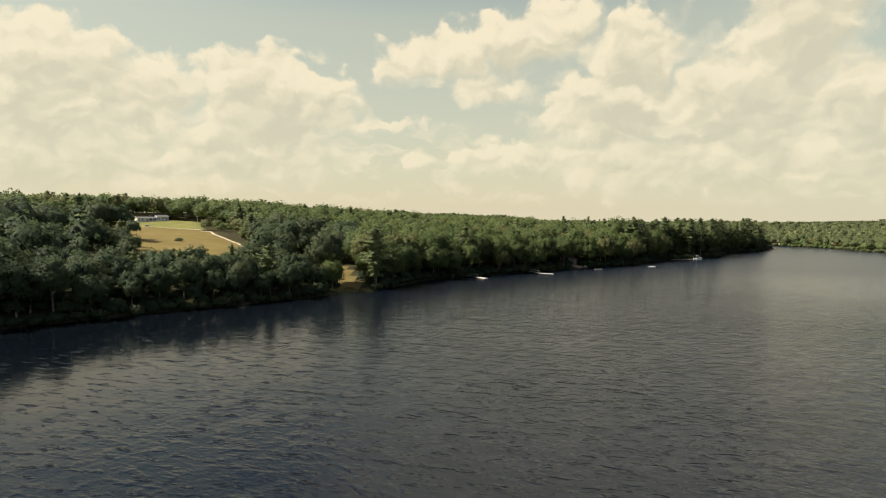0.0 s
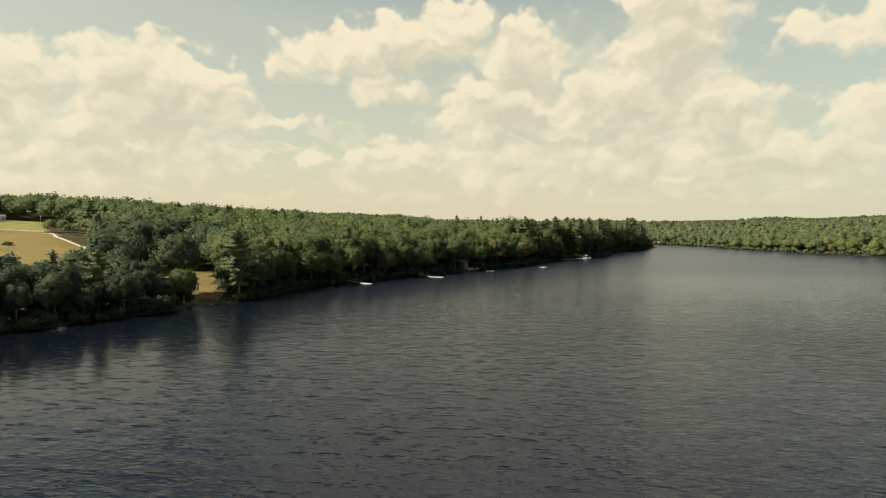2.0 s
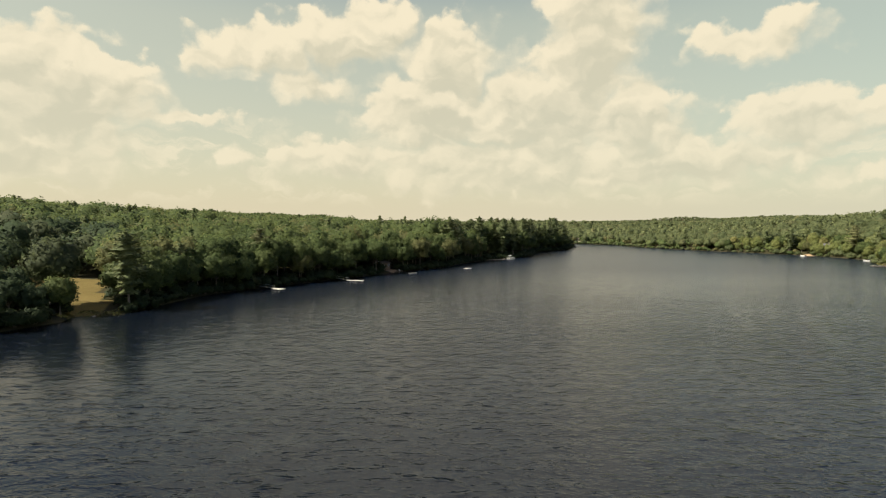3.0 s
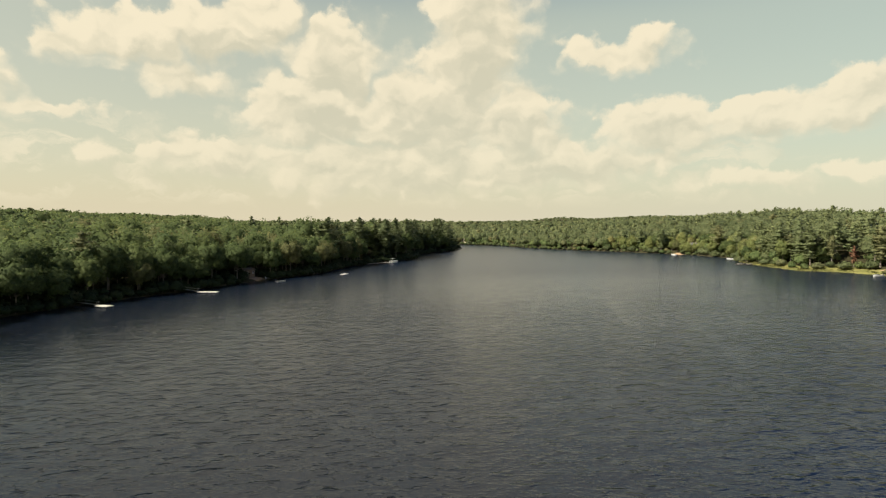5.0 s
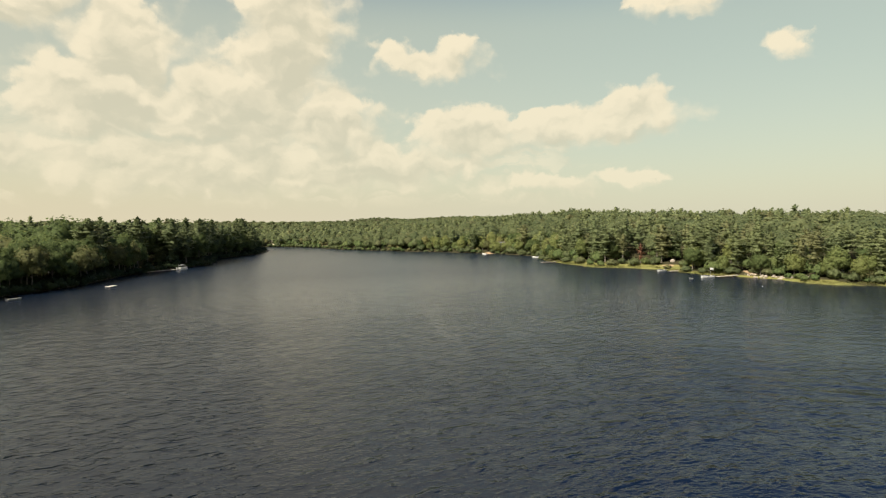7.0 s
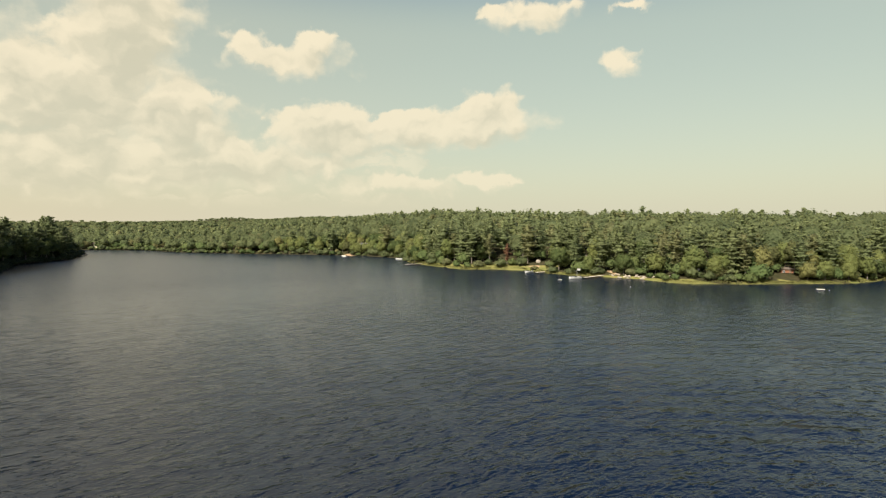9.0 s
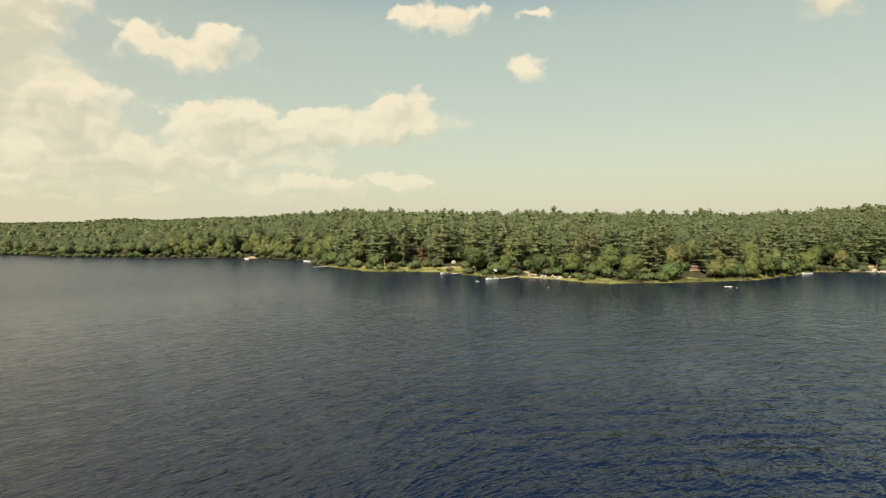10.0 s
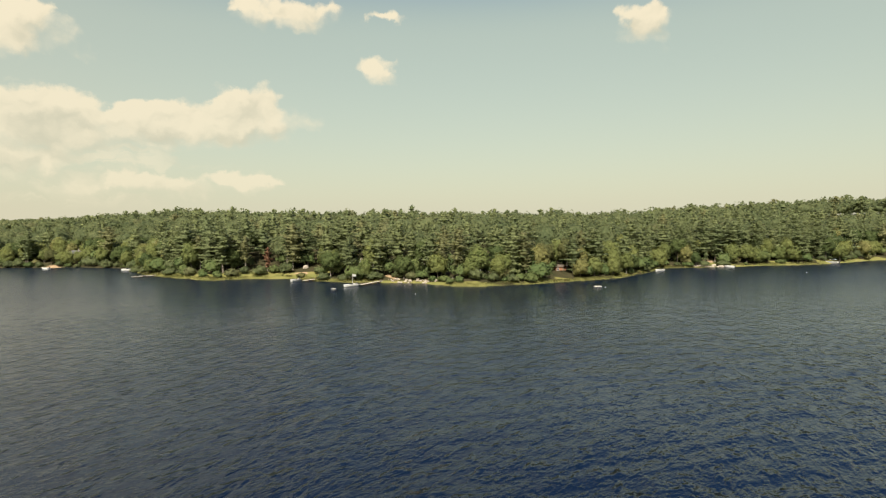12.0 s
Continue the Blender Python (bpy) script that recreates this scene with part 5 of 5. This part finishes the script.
# farm on the hill
house(-244, 479, float(ground_z(-244, 475)) + 0.3, 42, 15, 7.6, 2.5, 0.34, M_WHITE, M_DARKROOF, "long white farmhouse with a grey roof above the field",
      ((-6.0, 0.9, 1.2, 1.4), (-3.6, 0.9, 1.2, 1.4), (2.6, 0.8, 2.2, 1.5), (5.6, 0.8, 2.2, 1.5)), 0.0, 0.0, "farmhouse", True)
house(-235.2, 487.2, float(ground_z(-235, 484)) + 0.3, 42, 9, 7.2, 3.1, 0.34, M_WHITE, M_DARKROOF, "taller white wing joined to the end of the farmhouse", ((-2.8, 0.9, 1.1, 1.3), (0.0, 0.9, 1.1, 1.3), (2.8, 0.9, 1.1, 1.3)), None, 0.0, "farmhouse_wing")
gravel_drive("gravel_drive", [(-238, 402), (-222, 412), (-204, 421), (-178, 431)], 5.0, "pale gravel drive along the hayfield")
gravel_drive("field_track", [(-172, 414), (-158, 394), (-146, 371), (-121, 345), (-112, 326)], 1.7, "narrow worn track along the edge of the hayfield")
car(-212, 418, 28)
utility_pole(-190, 451)
utility_pole(-240, 447)

# far end of the lake
house(352, 612, float(ground_z(352, 612)) + 0.2, -62, 8, 6, 2.7, 0.5, M_CREAM, M_BROWNROOF, "small cream cottage on the far shore", ((-2, 1, 1, 1), (2, 1, 1, 1)), 0.0)
motorboat(366, 596, 150, 5.5, "white motorboat drawn up on the far beach", False)

# east shore, north of the grassy spit
house(404, 352, 5.0, -74, 5.0, 4.2, 2.3, 0.7, M_CREAM, M_DARKROOF, "cream gabled cottage among trees above a sandy bank", ((-1.8, 0.8, 1.0, 1.2), (1.8, 0.8, 1.0, 1.2)), 0.0, 0.0, "cottage", True)
motorboat(378, 349, 80, 4.8, "small white motorboat beached below the sandy bank", False)
pier((387, 296), (373.5, 293.0), 1.8, 0.5, "pale wooden dock by the reedy cove", M_PALEDECK)
motorboat(373.0, 298.0, 110, 6.0, "white motorboat tied up in the cove")
pier((346, 262.5), (334.5, 268.5), 1.4, 0.4, "low pale wooden dock off the grassy spit", M_PALEDECK)

# peninsula
motorboat(323.5, 189.5, 168, 5.8, "white motorboat with a windshield moored at a dock")
pier((334, 181), (322.0, 185.2), 1.7, 0.5, "grey wooden dock from the sandy path", M_WOOD)
skiff(293.8, 163.6, 205, "small grey skiff at anchor off the shore")
motorboat(306.5, 161.5, 150, 6.2, "white runabout moored beside a long dock")
pier((323.0, 153.3), (308.0, 158.0), 1.6, 0.6, "long weathered wooden dock on posts", M_WOOD)
fl = thing("flagpole", pose(314.5, 163.0, 0.0), "white flag on a slim pole at the shore", "flag")
part("pole", rod(bmesh.new(), (0, 0, -0.5), (0, 0, 4.0), 0.045, 0.03), M_WHITE, fl)
bm = bmesh.new()
cl = [[bm.verts.new((0.03 + 0.02 * math.sin(i * 1.3), -i * 0.28, 3.9 - k * 0.9 - 0.03 * i)) for k in (0, 1)] for i in range(6)]
for a, b in zip(cl, cl[1:]):
    bm.faces.new((a[0], a[1], b[1], b[0]))
bmesh.ops.solidify(bm, geom=bm.faces[:], thickness=0.02)
part("cloth", bm, M_WHITE, fl)
house(341, 163, 2.6, -82, 7.0, 7.5, 2.6, 0.8, M_GREENWALL, M_BROWNROOF, "green-grey cabin with a steep pale-edged roof under pines", ((-1.8, 0.9, 1.0, 1.0), (1.8, 0.9, 1.0, 1.0)), 0.0, 0.0, "cabin")
rock_at(350.5, 195.1, 1.6, "tall pale standing boulder above the path")
ledge((321.5, 150.5), (320.0, 141.5), 16, 2.2, 1.0)
ledge((321.5, 140.0), (318.0, 124.5), 44, 2.8, 1.0)
house(337, 113, 2.5, -88, 12.5, 7.0, 2.7, 0.5, M_WHITE, M_BROWNROOF, "low white cottage with a posted porch behind trees", ((-4.5, 0.8, 1.2, 1.3), (-1.8, 0.8, 1.2, 1.3), (3.6, 0.8, 1.2, 1.3)), 0.9, 1.8)
house(349.0, 83.5, 2.2, -66, 5.4, 4.2, 2.4, 0.35, M_RED, M_BROWNROOF, "small red-stained wooden boathouse near the water", ((-1.5, 0.8, 0.8, 0.9),), 1.0, 0.0, "boathouse")
kayak(348.0, 71.5, 62, M_BLUE, "blue kayak laid on the grassy bank")
kayak(349.2, 69.4, 58, M_WHITE, "white kayak laid on the grassy bank")
float_dock(309.6, 72.6, 100, 2.4, 2.0, "small white swimming raft anchored off shore")
motorboat(381.5, 35.2, 140, 6.2, "white motorboat moored beside a grassy bank")
pier((388.5, 43.0), (377.0, 41.0), 1.5, 0.4, "short wooden dock by the marsh grass", M_WOOD)
ledge((406.5, 16.0), (409.0, -2.0), 26, 3.0, 1.7)
motorboat(406.5, -4.5, 60, 4.2, "white motorboat nosed up to pale rocks", False)
lg = thing("log_pile", pose(434.5, -54.5, float(ground_z(434.5, -54.5))), "pile of bare orange-brown logs on the bank", "logs")
for i in range(5):
    part("log", rod(bmesh.new(), (-2.4 + 0.2 * i, -0.5 + 0.36 * (i % 3), 0.2 + 0.32 * (i // 3)), (2.2 + 0.15 * i, -0.5 + 0.36 * (i % 3), 0.25 + 0.32 * (i // 3)), 0.18, 0.15), M_YELLOW, lg)
pontoon_boat(435.0, -66.0, 40, 6.6, M_PALEBLUE, "pontoon boat under a pale blue canopy")
rock_at(462.0, -94.0, 1.7, "large pale boulder on a sandy bank")
ledge((440, -66), (462, -98), 8, 3.0, 0.7)
rust = thing("dead_pine", pose(344, 210, float(ground_z(344, 210))), "dead pine with rust-red needles among green pines", "tree")
(v, f, n), bo = pine_crown(91, 10.0, 2.0, 11, 5, 9, 0.7, 0.2)
part("trunk", trunk_mesh(91, 9.5, 0.16, [((0, 0, z), (math.cos(a) * L, math.sin(a) * L, z + 0.2), 0.05) for z, a, L, _ in bo[::3]]), M_BARK, rust)
part("crown", mesh_from("crown", v, f, M_RUST, normals=n), M_RUST, rust)
buoy(285.4, 133.5)
buoy(375.7, -26.3)
buoy(309.8, 69.9)
